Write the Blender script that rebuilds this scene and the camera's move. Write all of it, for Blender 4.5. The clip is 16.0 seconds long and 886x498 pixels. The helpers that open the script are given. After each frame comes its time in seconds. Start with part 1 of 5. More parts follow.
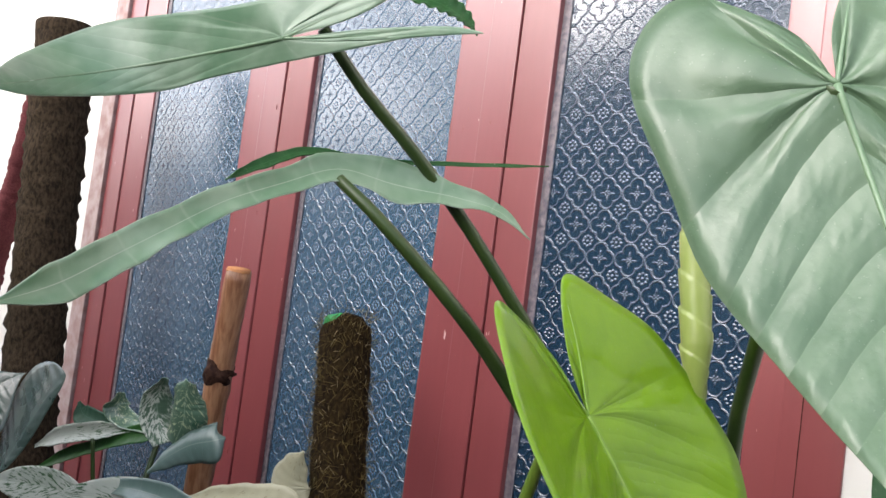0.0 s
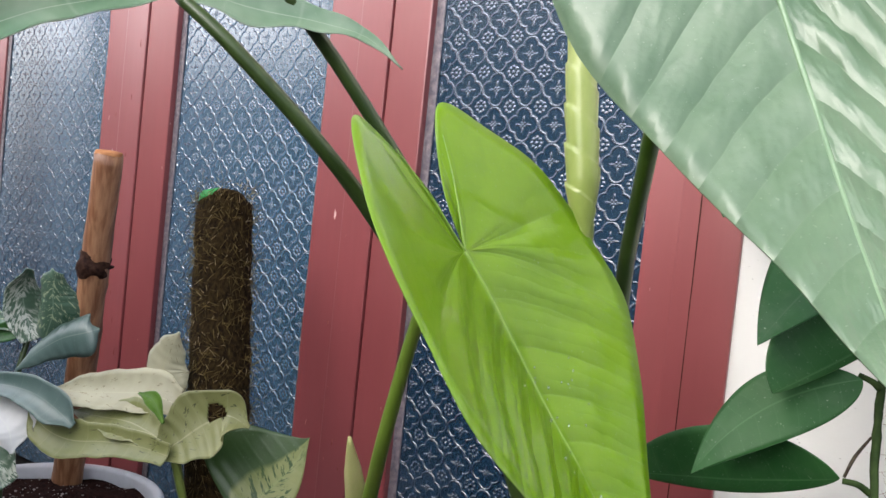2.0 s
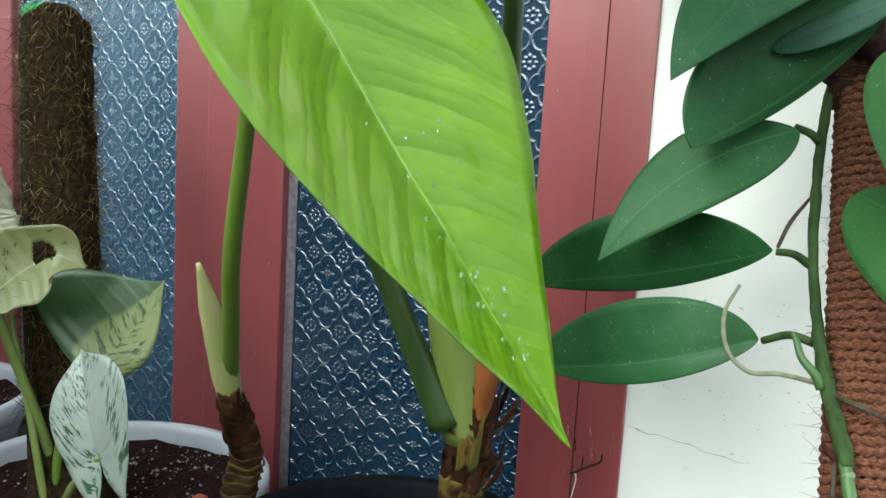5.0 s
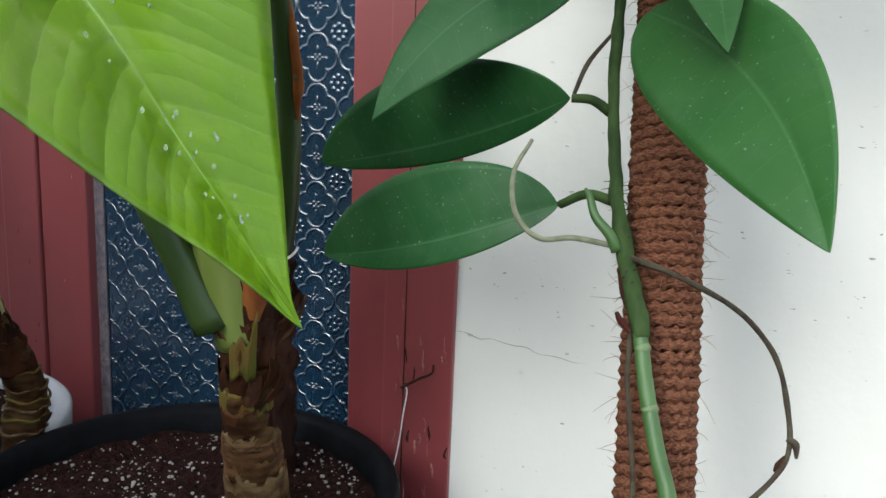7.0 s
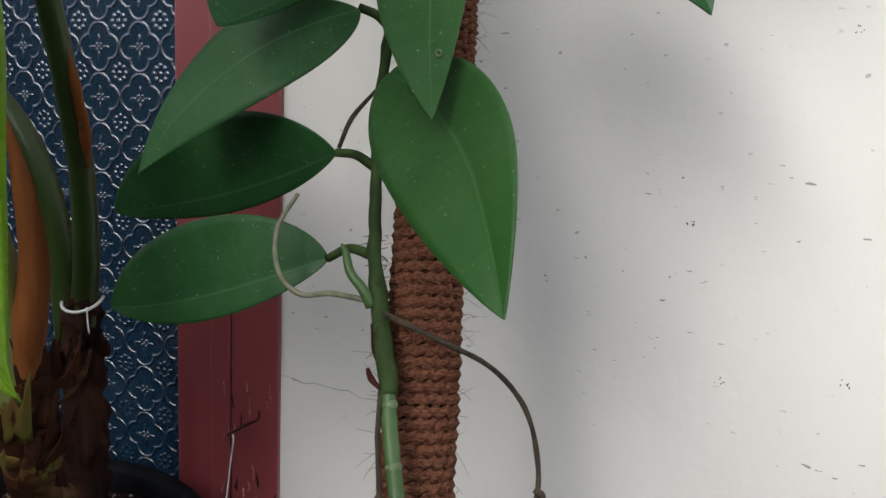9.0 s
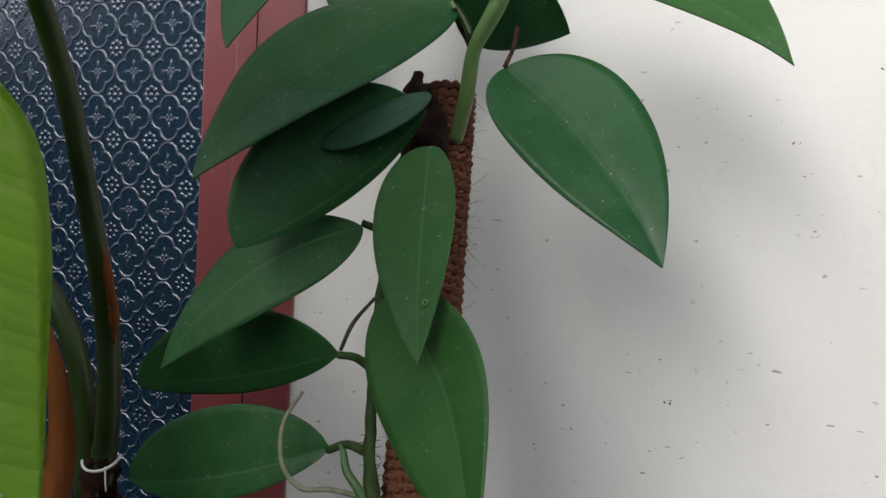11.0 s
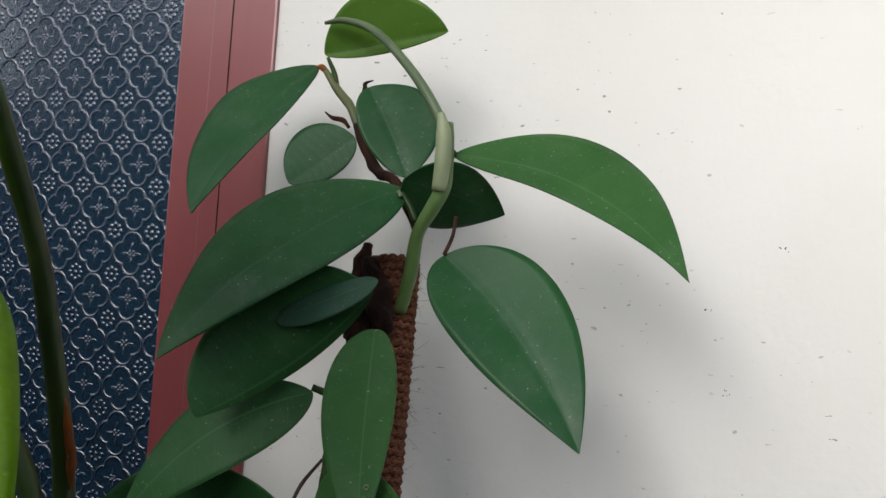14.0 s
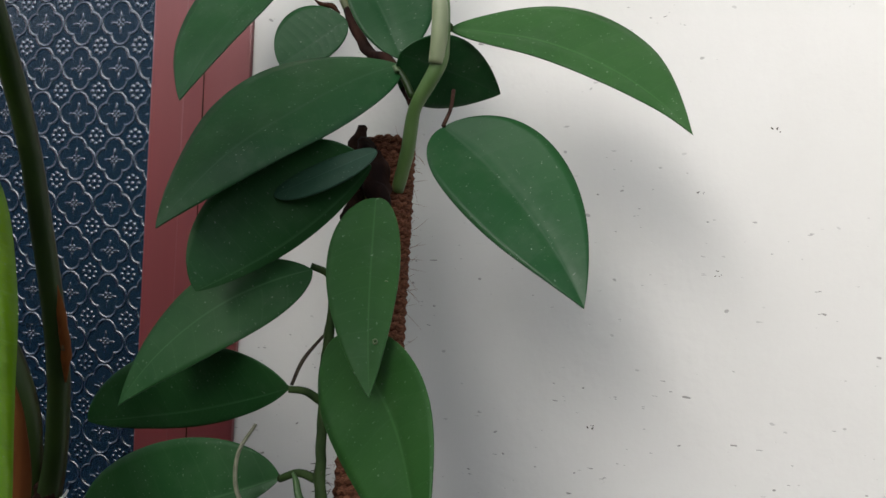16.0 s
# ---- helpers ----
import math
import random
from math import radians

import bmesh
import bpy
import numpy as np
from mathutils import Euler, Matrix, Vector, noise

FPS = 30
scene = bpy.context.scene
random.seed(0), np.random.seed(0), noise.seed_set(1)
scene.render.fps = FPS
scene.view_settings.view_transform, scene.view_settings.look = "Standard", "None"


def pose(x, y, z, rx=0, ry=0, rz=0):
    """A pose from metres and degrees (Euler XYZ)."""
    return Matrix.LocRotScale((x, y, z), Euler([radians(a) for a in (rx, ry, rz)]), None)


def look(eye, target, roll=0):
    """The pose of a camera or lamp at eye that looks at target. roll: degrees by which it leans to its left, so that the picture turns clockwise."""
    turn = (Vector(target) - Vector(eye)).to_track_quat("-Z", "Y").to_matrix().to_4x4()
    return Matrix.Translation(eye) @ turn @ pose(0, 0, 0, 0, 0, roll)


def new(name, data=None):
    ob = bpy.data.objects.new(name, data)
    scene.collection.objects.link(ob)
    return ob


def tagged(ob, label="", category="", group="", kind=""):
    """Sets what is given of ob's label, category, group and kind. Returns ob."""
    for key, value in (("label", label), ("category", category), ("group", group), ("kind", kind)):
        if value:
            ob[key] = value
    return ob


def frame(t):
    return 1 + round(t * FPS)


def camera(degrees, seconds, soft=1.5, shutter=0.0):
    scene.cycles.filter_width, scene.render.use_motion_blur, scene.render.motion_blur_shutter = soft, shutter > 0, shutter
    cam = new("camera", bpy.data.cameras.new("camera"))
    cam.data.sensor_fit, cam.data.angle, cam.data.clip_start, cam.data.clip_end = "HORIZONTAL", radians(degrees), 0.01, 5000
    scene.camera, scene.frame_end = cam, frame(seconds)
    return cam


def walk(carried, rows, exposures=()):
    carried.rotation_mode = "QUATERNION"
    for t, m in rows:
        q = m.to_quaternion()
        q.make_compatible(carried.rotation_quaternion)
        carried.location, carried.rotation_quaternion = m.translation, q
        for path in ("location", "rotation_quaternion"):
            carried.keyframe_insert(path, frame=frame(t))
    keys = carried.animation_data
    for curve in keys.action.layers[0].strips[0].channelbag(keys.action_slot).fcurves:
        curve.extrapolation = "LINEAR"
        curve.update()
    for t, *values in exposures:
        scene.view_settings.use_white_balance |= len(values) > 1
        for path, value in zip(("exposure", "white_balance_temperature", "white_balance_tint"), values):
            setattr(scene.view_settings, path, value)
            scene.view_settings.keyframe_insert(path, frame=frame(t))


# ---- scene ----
cam = camera(57.2, 16.0)
PATH = [
    (0, (0.25, -0.986, 0.677), (-1.09, 0.496, 0.773), 7.4),
    (0.5, (0.25, -0.964, 0.663), (-1.055, 0.55, 0.704), 6.9),
    (1, (0.251, -0.944, 0.645), (-1.002, 0.614, 0.635), 5.9),
    (1.5, (0.245, -0.927, 0.631), (-0.961, 0.668, 0.591), 6.2),
    (2, (0.244, -0.911, 0.616), (-0.919, 0.714, 0.542), 5.9),
    (2.5, (0.247, -0.893, 0.601), (-0.882, 0.754, 0.492), 5.5),
    (3, (0.246, -0.869, 0.586), (-0.847, 0.799, 0.437), 5.1),
    (3.2, (0.248, -0.864, 0.582), (-0.833, 0.811, 0.432), 5.0),
    (5.3, (0.223, -0.756, 0.491), (-0.778, 0.954, 0.219), 2.9),
    (5.5, (0.216, -0.751, 0.484), (-0.73, 0.99, 0.216), 2.8),
    (6, (0.227, -0.722, 0.468), (-0.694, 1.031, 0.187), 2.1),
    (6.5, (0.259, -0.68, 0.455), (-0.648, 1.073, 0.131), 2.5),
    (7, (0.278, -0.649, 0.446), (-0.564, 1.127, 0.073), 2.3),
    (7.5, (0.306, -0.629, 0.43), (-0.44, 1.185, 0.041), 1.7),
    (8, (0.332, -0.623, 0.438), (-0.37, 1.211, 0.057), 1.9),
    (8.5, (0.346, -0.614, 0.449), (-0.343, 1.231, 0.103), 2.0),
    (9, (0.354, -0.613, 0.466), (-0.32, 1.244, 0.156), 2.4),
    (9.2, (0.355, -0.611, 0.474), (-0.337, 1.245, 0.197), 2.3),
    (11.3, (0.389, -0.657, 0.552), (-0.334, 1.207, 0.49), 3.3),
    (11.5, (0.395, -0.661, 0.561), (-0.319, 1.207, 0.533), 3.3),
    (12, (0.396, -0.668, 0.581), (-0.306, 1.205, 0.599), 3.9),
    (12.5, (0.397, -0.67, 0.595), (-0.304, 1.202, 0.645), 4.0),
    (13, (0.394, -0.676, 0.604), (-0.311, 1.194, 0.68), 4.4),
    (13.5, (0.395, -0.689, 0.611), (-0.289, 1.188, 0.7), 4.3),
    (14, (0.399, -0.695, 0.605), (-0.23, 1.202, 0.683), 4.0),
    (14.5, (0.402, -0.699, 0.592), (-0.198, 1.208, 0.656), 3.2),
    (15, (0.398, -0.702, 0.577), (-0.18, 1.212, 0.626), 3.1),
    (15.5, (0.382, -0.696, 0.562), (-0.179, 1.224, 0.567), 3.5),
    (16, (0.384, -0.697, 0.55), (-0.172, 1.225, 0.524), 3.1),
]
EXPOSURES = [(0.0, 1.24, 6300, 13), (2.0, 1.38, 6300, 13), (3.0, 1.44, 6250, 5), (5.5, 1.62, 5900, -5), (6.5, 1.48, 5900, -3), (7.0, 1.20, 5950, 3), (7.5, 0.78, 6050, 9), (8.0, 0.54, 6150, 11), (9.0, 0.36, 6200, 11), (11.5, 0.04, 6150, 10), (16.0, -0.03, 6150, 10)]
walk(cam, [(t, look(eye, target, roll)) for t, eye, target, roll in PATH], EXPOSURES)

# ---- light: a porch that is open to a bright, hazy sky in front of the window ----
world = bpy.data.worlds.new("sky")
scene.world = world
world.use_nodes = True
wn = world.node_tree.nodes
sky = wn.new("ShaderNodeTexSky")
sky.sky_type = "NISHITA"
sky.sun_disc = False
sky.sun_elevation, sky.sun_rotation = radians(30), radians(197)
sky.air_density, sky.dust_density = 1.0, 5.0
wn["Background"].inputs["Strength"].default_value = 0.24
haze = wn.new("ShaderNodeHueSaturation")
haze.inputs["Saturation"].default_value = 0.45
world.node_tree.links.new(sky.outputs[0], haze.inputs["Color"])
world.node_tree.links.new(haze.outputs[0], wn["Background"].inputs["Color"])
sun_data = bpy.data.lights.new("sun", "SUN")
sun_data.energy, sun_data.angle, sun_data.color = 0.22, radians(38), (1.0, 0.98, 0.96)
sun = new("sun", sun_data)
sun.matrix_world = look((-0.75, -2.4, 1.85), (0, 0, 0.4))


# ---- materials ----
def material(name, base, rough=0.5, metal=0.0, coat=0.0, sub=0.0):
    m = bpy.data.materials.new(name)
    m.use_nodes = True
    b = m.node_tree.nodes["Principled BSDF"]
    b.inputs["Base Color"].default_value = (*base, 1)
    b.inputs["Roughness"].default_value = rough
    b.inputs["Metallic"].default_value = metal
    b.inputs["Coat Weight"].default_value = coat
    b.inputs["Subsurface Weight"].default_value = sub
    b.inputs["Subsurface Radius"].default_value = (0.004, 0.006, 0.002)
    return m


class Net:
    """Short names for wiring a material's nodes."""

    def __init__(self, m):
        self.m, self.n, self.l = m, m.node_tree.nodes, m.node_tree.links
        self.bsdf = self.n["Principled BSDF"]

    def put(self, kind, **inputs):
        node = self.n.new("ShaderNode" + kind)
        for k, v in inputs.items():
            self.feed(node.inputs[k.replace("_", " ")], v)
        return node

    def feed(self, socket, v):
        if isinstance(v, bpy.types.NodeSocket):
            self.l.new(v, socket)
        else:
            socket.default_value = v

    def math(self, op, a, b=0.0, c=0.0):
        node = self.n.new("ShaderNodeMath")
        node.operation = op
        for s, v in zip(node.inputs, (a, b, c)):
            self.feed(s, v)
        return node.outputs[0]

    def step(self, v, lo, hi):
        node = self.n.new("ShaderNodeMapRange")
        node.interpolation_type = "SMOOTHSTEP"
        for k, x in (("Value", v), ("From Min", lo), ("From Max", hi)):
            self.feed(node.inputs[k], x)
        return node.outputs[0]

    def noise(self, vec, scale, detail=4.0, rough=0.55):
        t = self.put("TexNoise", Vector=vec, Scale=scale, Detail=detail, Roughness=rough)
        return t.outputs[0]

    def mix(self, f, a, b):
        node = self.n.new("ShaderNodeMix")
        node.data_type = "RGBA"
        self.feed(node.inputs[0], f)
        self.feed(node.inputs[6], a if isinstance(a, bpy.types.NodeSocket) else (*a, 1))
        self.feed(node.inputs[7], b if isinstance(b, bpy.types.NodeSocket) else (*b, 1))
        return node.outputs[2]

    def bump(self, h, strength, dist):
        node = self.put("Bump", Height=h, Strength=strength, Distance=dist)
        self.l.new(node.outputs[0], self.bsdf.inputs["Normal"])

    def color(self, c):
        self.l.new(c, self.bsdf.inputs["Base Color"])

    def obj(self, scale=(1, 1, 1)):
        c = self.n.new("ShaderNodeTexCoord")
        mp = self.put("Mapping", Vector=c.outputs["Object"], Scale=scale)
        return mp.outputs[0]

    def uv(self):
        c = self.n.new("ShaderNodeTexCoord")
        s = self.put("SeparateXYZ", Vector=c.outputs["UV"])
        return c.outputs["UV"], s.outputs[0], s.outputs[1]


def paint_white():
    m = material("white_limewash", (0.78, 0.77, 0.73), 0.75)
    t = Net(m)
    v = t.obj()
    big = t.noise(v, 2.2, 5)
    fine = t.noise(v, 60, 4)
    spots = t.math("MAXIMUM", t.step(t.noise(t.obj((1, 1, 1.5)), 105, 1.0, 0.4), 0.745, 0.775), t.step(t.noise(t.obj((0.6, 1, 2.2)), 150, 2.0, 0.5), 0.735, 0.755))
    spots = t.math("MULTIPLY", spots, t.step(t.noise(v, 7, 2), 0.42, 0.58))
    c = t.mix(t.step(big, 0.3, 0.75), (0.72, 0.712, 0.675), (0.65, 0.640, 0.598))
    c = t.mix(t.math("MULTIPLY", spots, 0.8), c, (0.20, 0.19, 0.17))
    t.color(c)
    brushed = t.noise(t.obj((1, 1, 0.5)), 16, 4, 0.6)
    t.bump(t.math("ADD", t.math("ADD", t.math("MULTIPLY", big, 0.8), t.math("MULTIPLY", brushed, 0.7)), t.math("SUBTRACT", t.math("MULTIPLY", fine, 0.25), t.math("MULTIPLY", spots, 0.5))), 0.35, 0.006)
    return m


def paint_red():
    m = material("red_oil_paint", (0.2, 0.03, 0.033), 0.4, coat=0.9)
    t = Net(m)
    v = t.obj((14, 14, 1.2))
    grain = t.noise(v, 6, 6)
    big = t.noise(t.obj((2, 2, 1)), 2.5, 3)
    c = t.mix(grain, (0.235, 0.047, 0.050), (0.195, 0.037, 0.040))
    c = t.mix(t.math("MULTIPLY", t.step(big, 0.45, 0.8), 0.5), c, (0.225, 0.050, 0.051))
    chips = t.step(t.noise(t.obj((1, 1, 0.22)), 150, 2, 0.5), 0.755, 0.77)
    c = t.mix(chips, c, (0.62, 0.42, 0.38))
    t.color(c)
    t.bsdf.inputs["Coat Roughness"].default_value = 0.32
    t.bsdf.inputs["Coat IOR"].default_value = 1.65
    t.bump(t.math("SUBTRACT", grain, t.math("MULTIPLY", chips, 0.6)), 0.22, 0.002)
    return m


def pattern_glass(name, base, haze):
    m = material(name, base, 0.2)
    t = Net(m)
    t.bsdf.inputs["IOR"].default_value = 1.5
    t.bsdf.inputs["Transmission Weight"].default_value = 0.25
    t.bsdf.inputs["Specular IOR Level"].default_value = 0.6
    t.bsdf.inputs["Coat Weight"].default_value = 1.0
    t.bsdf.inputs["Coat IOR"].default_value = 1.78
    s = t.put("SeparateXYZ", Vector=t.obj((1 / 0.0452,) * 3))
    px = t.math("SUBTRACT", t.math("FRACT", t.math("ADD", s.outputs[0], 100.0)), 0.5)
    pz = t.math("SUBTRACT", t.math("FRACT", t.math("ADD", s.outputs[2], 100.0)), 0.5)
    qx, qz = t.math("ABSOLUTE", px), t.math("ABSOLUTE", pz)

    def dist(x, z, ax, az, sx=1.0, sz=1.0):
        dx = t.math("MULTIPLY", t.math("SUBTRACT", x, ax), sx)
        dz = t.math("MULTIPLY", t.math("SUBTRACT", z, az), sz)
        return t.math("SQRT", t.math("ADD", t.math("MULTIPLY", dx, dx), t.math("MULTIPLY", dz, dz)))

    four = t.math("MINIMUM", dist(qx, qz, 0.235, 0.0), dist(qx, qz, 0.0, 0.235))
    ridge = t.math("SUBTRACT", 1.0, t.step(t.math("ABSOLUTE", t.math("SUBTRACT", four, 0.240)), 0.0, 0.044))
    petal = t.math("MINIMUM", dist(qx, qz, 0.165, 0.0, 1.0, 2.9), dist(qx, qz, 0.0, 0.165, 2.9, 1.0))
    petal = t.math("SUBTRACT", 1.0, t.step(petal, 0.02, 0.105))
    bud = t.math("SUBTRACT", 1.0, t.step(dist(qx, qz, 0.05, 0.05), 0.005, 0.045))
    rx, rz = t.math("SUBTRACT", 0.5, qx), t.math("SUBTRACT", 0.5, qz)
    bead = t.math("MINIMUM", dist(rx, rz, 0.0, 0.0), t.math("MINIMUM", dist(rx, rz, 0.155, 0.0), dist(rx, rz, 0.0, 0.155)))
    bead = t.math("SUBTRACT", 1.0, t.step(t.math("MINIMUM", bead, dist(rx, rz, 0.105, 0.105)), 0.0, 0.058))
    h = t.math("MAXIMUM", t.math("MAXIMUM", ridge, bead), t.math("MULTIPLY", t.math("MAXIMUM", petal, bud), 0.9))
    t.feed(t.bsdf.inputs["Coat Roughness"], t.math("ADD", t.math("MULTIPLY", t.noise(t.obj(), 9, 3), 0.14), haze))
    ripple = t.noise(t.obj(), 260, 2)
    h = t.math("ADD", h, t.math("MULTIPLY", ripple, 0.16))
    t.bump(h, 1.0, 0.0010)
    t.l.new(t.bsdf.inputs["Normal"].links[0].from_socket, t.bsdf.inputs["Coat Normal"])
    return m


def leaf_paint(name, dark, light, vein, rough=0.35, nveins=14.0, coat=0.0, quilt=0.5, streak=None, through_light=0.12, gloss=0.5, patchy=(0.51, 0.57), crinkle=0.0, solid=0.0, coat_rough=0.22, side_veins=0.0, dusty=0.0):
    """Blade colour with a pale midrib and side veins that follow the blade's own coordinates."""
    m = material(name, dark, rough, coat=coat)
    t = Net(m)
    t.bsdf.inputs["Coat Roughness"].default_value = coat_rough
    t.bsdf.inputs["Specular IOR Level"].default_value = gloss
    uv, u, v = t.uv()
    side = t.math("ABSOLUTE", t.math("SUBTRACT", u, 0.5))
    ob = t.obj()
    big, fine = t.noise(ob, 18, 3), t.noise(ob, 220, 3)
    c = t.mix(t.step(big, 0.3, 0.7), dark, light)
    wave = t.math("ABSOLUTE", t.math("SINE", t.math("MULTIPLY", v, math.pi * nveins)))
    veins = t.math("SUBTRACT", 1.0, t.step(wave, 0.0, 0.13))
    mid = t.math("SUBTRACT", 1.0, t.step(side, 0.004, 0.022))
    rim = t.step(side, 0.485, 0.498)
    c = t.mix(t.math("MULTIPLY", veins, 0.22), c, vein)
    c = t.mix(t.math("MULTIPLY", mid, 0.8), c, vein)
    c = t.mix(t.math("MULTIPLY", rim, 0.6), c, vein)
    if streak:
        slant = t.put("CombineXYZ", X=t.math("MULTIPLY", u, 7.0), Y=t.math("MULTIPLY", t.math("SUBTRACT", v, t.math("MULTIPLY", side, 0.55)), 19.0))
        s1 = t.step(t.noise(slant.outputs[0], 1.0, 4, 0.66), *patchy)
        patch = t.step(t.noise(ob, 26, 2), 0.38, 0.52)
        s1 = t.math("MULTIPLY", s1, patch)
        if solid:
            s1 = t.math("MAXIMUM", s1, t.step(t.math("ADD", t.math("SUBTRACT", 1.0, u), t.math("MULTIPLY", big, 0.12)), solid, solid + 0.05))
        c = t.mix(s1, c, streak)
    dust = t.step(t.noise(ob, 480, 2, 0.5), 0.67, 0.76)
    film = t.math("MULTIPLY", t.step(t.noise(ob, 42, 4, 0.6), 0.45, 0.75), dusty)
    dust = t.math("MAXIMUM", t.math("MULTIPLY", dust, t.math("ADD", t.math("MULTIPLY", film, 0.9), 0.17)), t.math("MULTIPLY", film, 0.05))
    c = t.mix(dust, c, (0.40, 0.46, 0.38))
    t.color(c)
    t.feed(t.bsdf.inputs["Roughness"], t.math("ADD", t.math("MULTIPLY", big, 0.2), rough - 0.1))
    h = t.math("ADD", t.math("MULTIPLY", wave, quilt), t.math("MULTIPLY", fine, 0.12))
    if side_veins:
        between = t.math("ABSOLUTE", t.math("SINE", t.math("MULTIPLY", t.math("ADD", v, t.math("MULTIPLY", big, 0.05)), math.pi * nveins * 3.1)))
        h = t.math("ADD", h, t.math("MULTIPLY", between, side_veins))
    if crinkle:
        mp = t.put("Mapping", Vector=uv, Scale=(6.0, 13.0, 1.0))
        h = t.math("ADD", h, t.math("MULTIPLY", t.noise(mp.outputs[0], 1.0, 2, 0.5), crinkle))
    t.bump(h, 0.5, 0.0016 + 0.0016 * crinkle)
    glow = t.put("BsdfTranslucent", Color=c)
    both = t.put("MixShader", Fac=through_light)
    t.l.new(t.bsdf.outputs[0], both.inputs[1])
    t.l.new(glow.outputs[0], both.inputs[2])
    t.l.new(both.outputs[0], t.n["Material Output"].inputs["Surface"])
    return m


def grainy(name, a, b, rough, scale, stretch=(1, 1, 1), relief=0.5, dist=0.003, detail=5.0):
    m = material(name, a, rough)
    t = Net(m)
    n = t.noise(t.obj(stretch), scale, detail)
    t.color(t.mix(t.step(n, 0.3, 0.7), a, b))
    t.bump(n, relief, dist)
    if rough >= 0.6:
        t.bsdf.inputs["Specular IOR Level"].default_value = 0.08
    return m


WHITE = paint_white()
RED = paint_red()
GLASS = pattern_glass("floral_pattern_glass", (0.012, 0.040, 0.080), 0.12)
# Same glass for the left panes, with brighter reflection put into its base colour.
GLASS_BRIGHT = pattern_glass("brightened_floral_pattern_glass", (0.042, 0.105, 0.175), 0.16)
PUTTY = grainy("old_putty", (0.42, 0.34, 0.33), (0.30, 0.20, 0.19), 0.7, 30)
SMEAR = grainy("smeared_putty", (0.20, 0.17, 0.18), (0.10, 0.09, 0.11), 0.35, 120, relief=1.0, dist=0.003)
# Cement coloured near black so little light bounces up into the pot corner.
TILE = grainy("darkened_cement_floor", (0.045, 0.040, 0.037), (0.026, 0.024, 0.022), 0.7, 9)
# Indoor dimness is put into this dark blue colour.
DARKROOM = grainy("painted_dim_room", (0.05, 0.075, 0.13), (0.035, 0.05, 0.09), 0.9, 3)
# Unseen walls: the pale one brightens pane reflections, the dark one dims them.
PALEWALL = grainy("pale_unseen_wall", (0.52, 0.55, 0.58), (0.40, 0.43, 0.46), 0.85, 5)
DARKWALL = grainy("dark_unseen_wall", (0.10, 0.11, 0.09), (0.06, 0.07, 0.055), 0.9, 6)
PLASTER = grainy("ceiling_plaster", (0.72, 0.71, 0.68), (0.66, 0.65, 0.62), 0.85, 5)
LEAF_DARK = leaf_paint("deep_green_leathery_leaf", (0.0115, 0.060, 0.0160), (0.0170, 0.075, 0.0205), (0.028, 0.080, 0.033), 0.40, 9.0, quilt=0.10, through_light=0.06, gloss=0.2, dusty=0.8)
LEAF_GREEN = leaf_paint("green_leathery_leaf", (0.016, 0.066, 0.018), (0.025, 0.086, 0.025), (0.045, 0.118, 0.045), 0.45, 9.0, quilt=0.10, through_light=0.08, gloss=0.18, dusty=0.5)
LEAF_FRESH = leaf_paint("young_yellow_green_leaf", (0.058, 0.135, 0.012), (0.078, 0.165, 0.018), (0.08, 0.15, 0.04), 0.42, 8.0, quilt=0.1, through_light=0.2, gloss=0.2)
LEAF_DUSTY = leaf_paint("dusty_green_leaf", (0.020, 0.058, 0.034), (0.035, 0.078, 0.050), (0.05, 0.10, 0.07), 0.5, 7.0, quilt=0.2, through_light=0.05, gloss=0.15)
LEAF_MID = leaf_paint("fresh_green_leathery_leaf", (0.021, 0.080, 0.016), (0.030, 0.100, 0.021), (0.045, 0.125, 0.034), 0.45, 9.0, quilt=0.10, through_light=0.10, gloss=0.2, dusty=0.6)
LEAF_LIME = leaf_paint("lime_green_leaf", (0.150, 0.305, 0.004), (0.184, 0.350, 0.006), (0.22, 0.38, 0.06), 0.32, 8.0, coat=0.4, quilt=1.2, through_light=0.30, crinkle=1.1, gloss=0.2, coat_rough=0.09, side_veins=0.3)
LEAF_PALE = leaf_paint("silvery_green_leaf", (0.074, 0.134, 0.074), (0.110, 0.176, 0.106), (0.13, 0.20, 0.12), 0.40, 9.0, quilt=1.4, through_light=0.14, gloss=0.6, crinkle=1.6)
# Green leaf whose sky sheen is painted in as a paler base colour.
LEAF_SHEEN = leaf_paint("painted_sheen_leaf", (0.12, 0.24, 0.135), (0.26, 0.37, 0.26), (0.38, 0.46, 0.36), 0.4, 9.0, coat=0.3, quilt=0.4, through_light=0.3)
LEAF_CREAM = leaf_paint("cream_marbled_leaf", (0.150, 0.165, 0.050), (0.205, 0.215, 0.085), (0.31, 0.32, 0.17), 0.4, 8.0, quilt=0.2, streak=(0.05, 0.06, 0.02), patchy=(0.60, 0.63))
LEAF_IVORY = leaf_paint("ivory_leaf", (0.31, 0.30, 0.20), (0.40, 0.39, 0.27), (0.4, 0.39, 0.26), 0.45, 8.0, quilt=0.2, streak=(0.12, 0.10, 0.04), patchy=(0.61, 0.64))
LEAF_MARBLE = leaf_paint("green_and_cream_marbled_leaf", (0.15, 0.185, 0.055), (0.23, 0.255, 0.10), (0.22, 0.27, 0.10), 0.4, 8.0, quilt=0.2, streak=(0.030, 0.070, 0.016), patchy=(0.53, 0.57), solid=0.66)
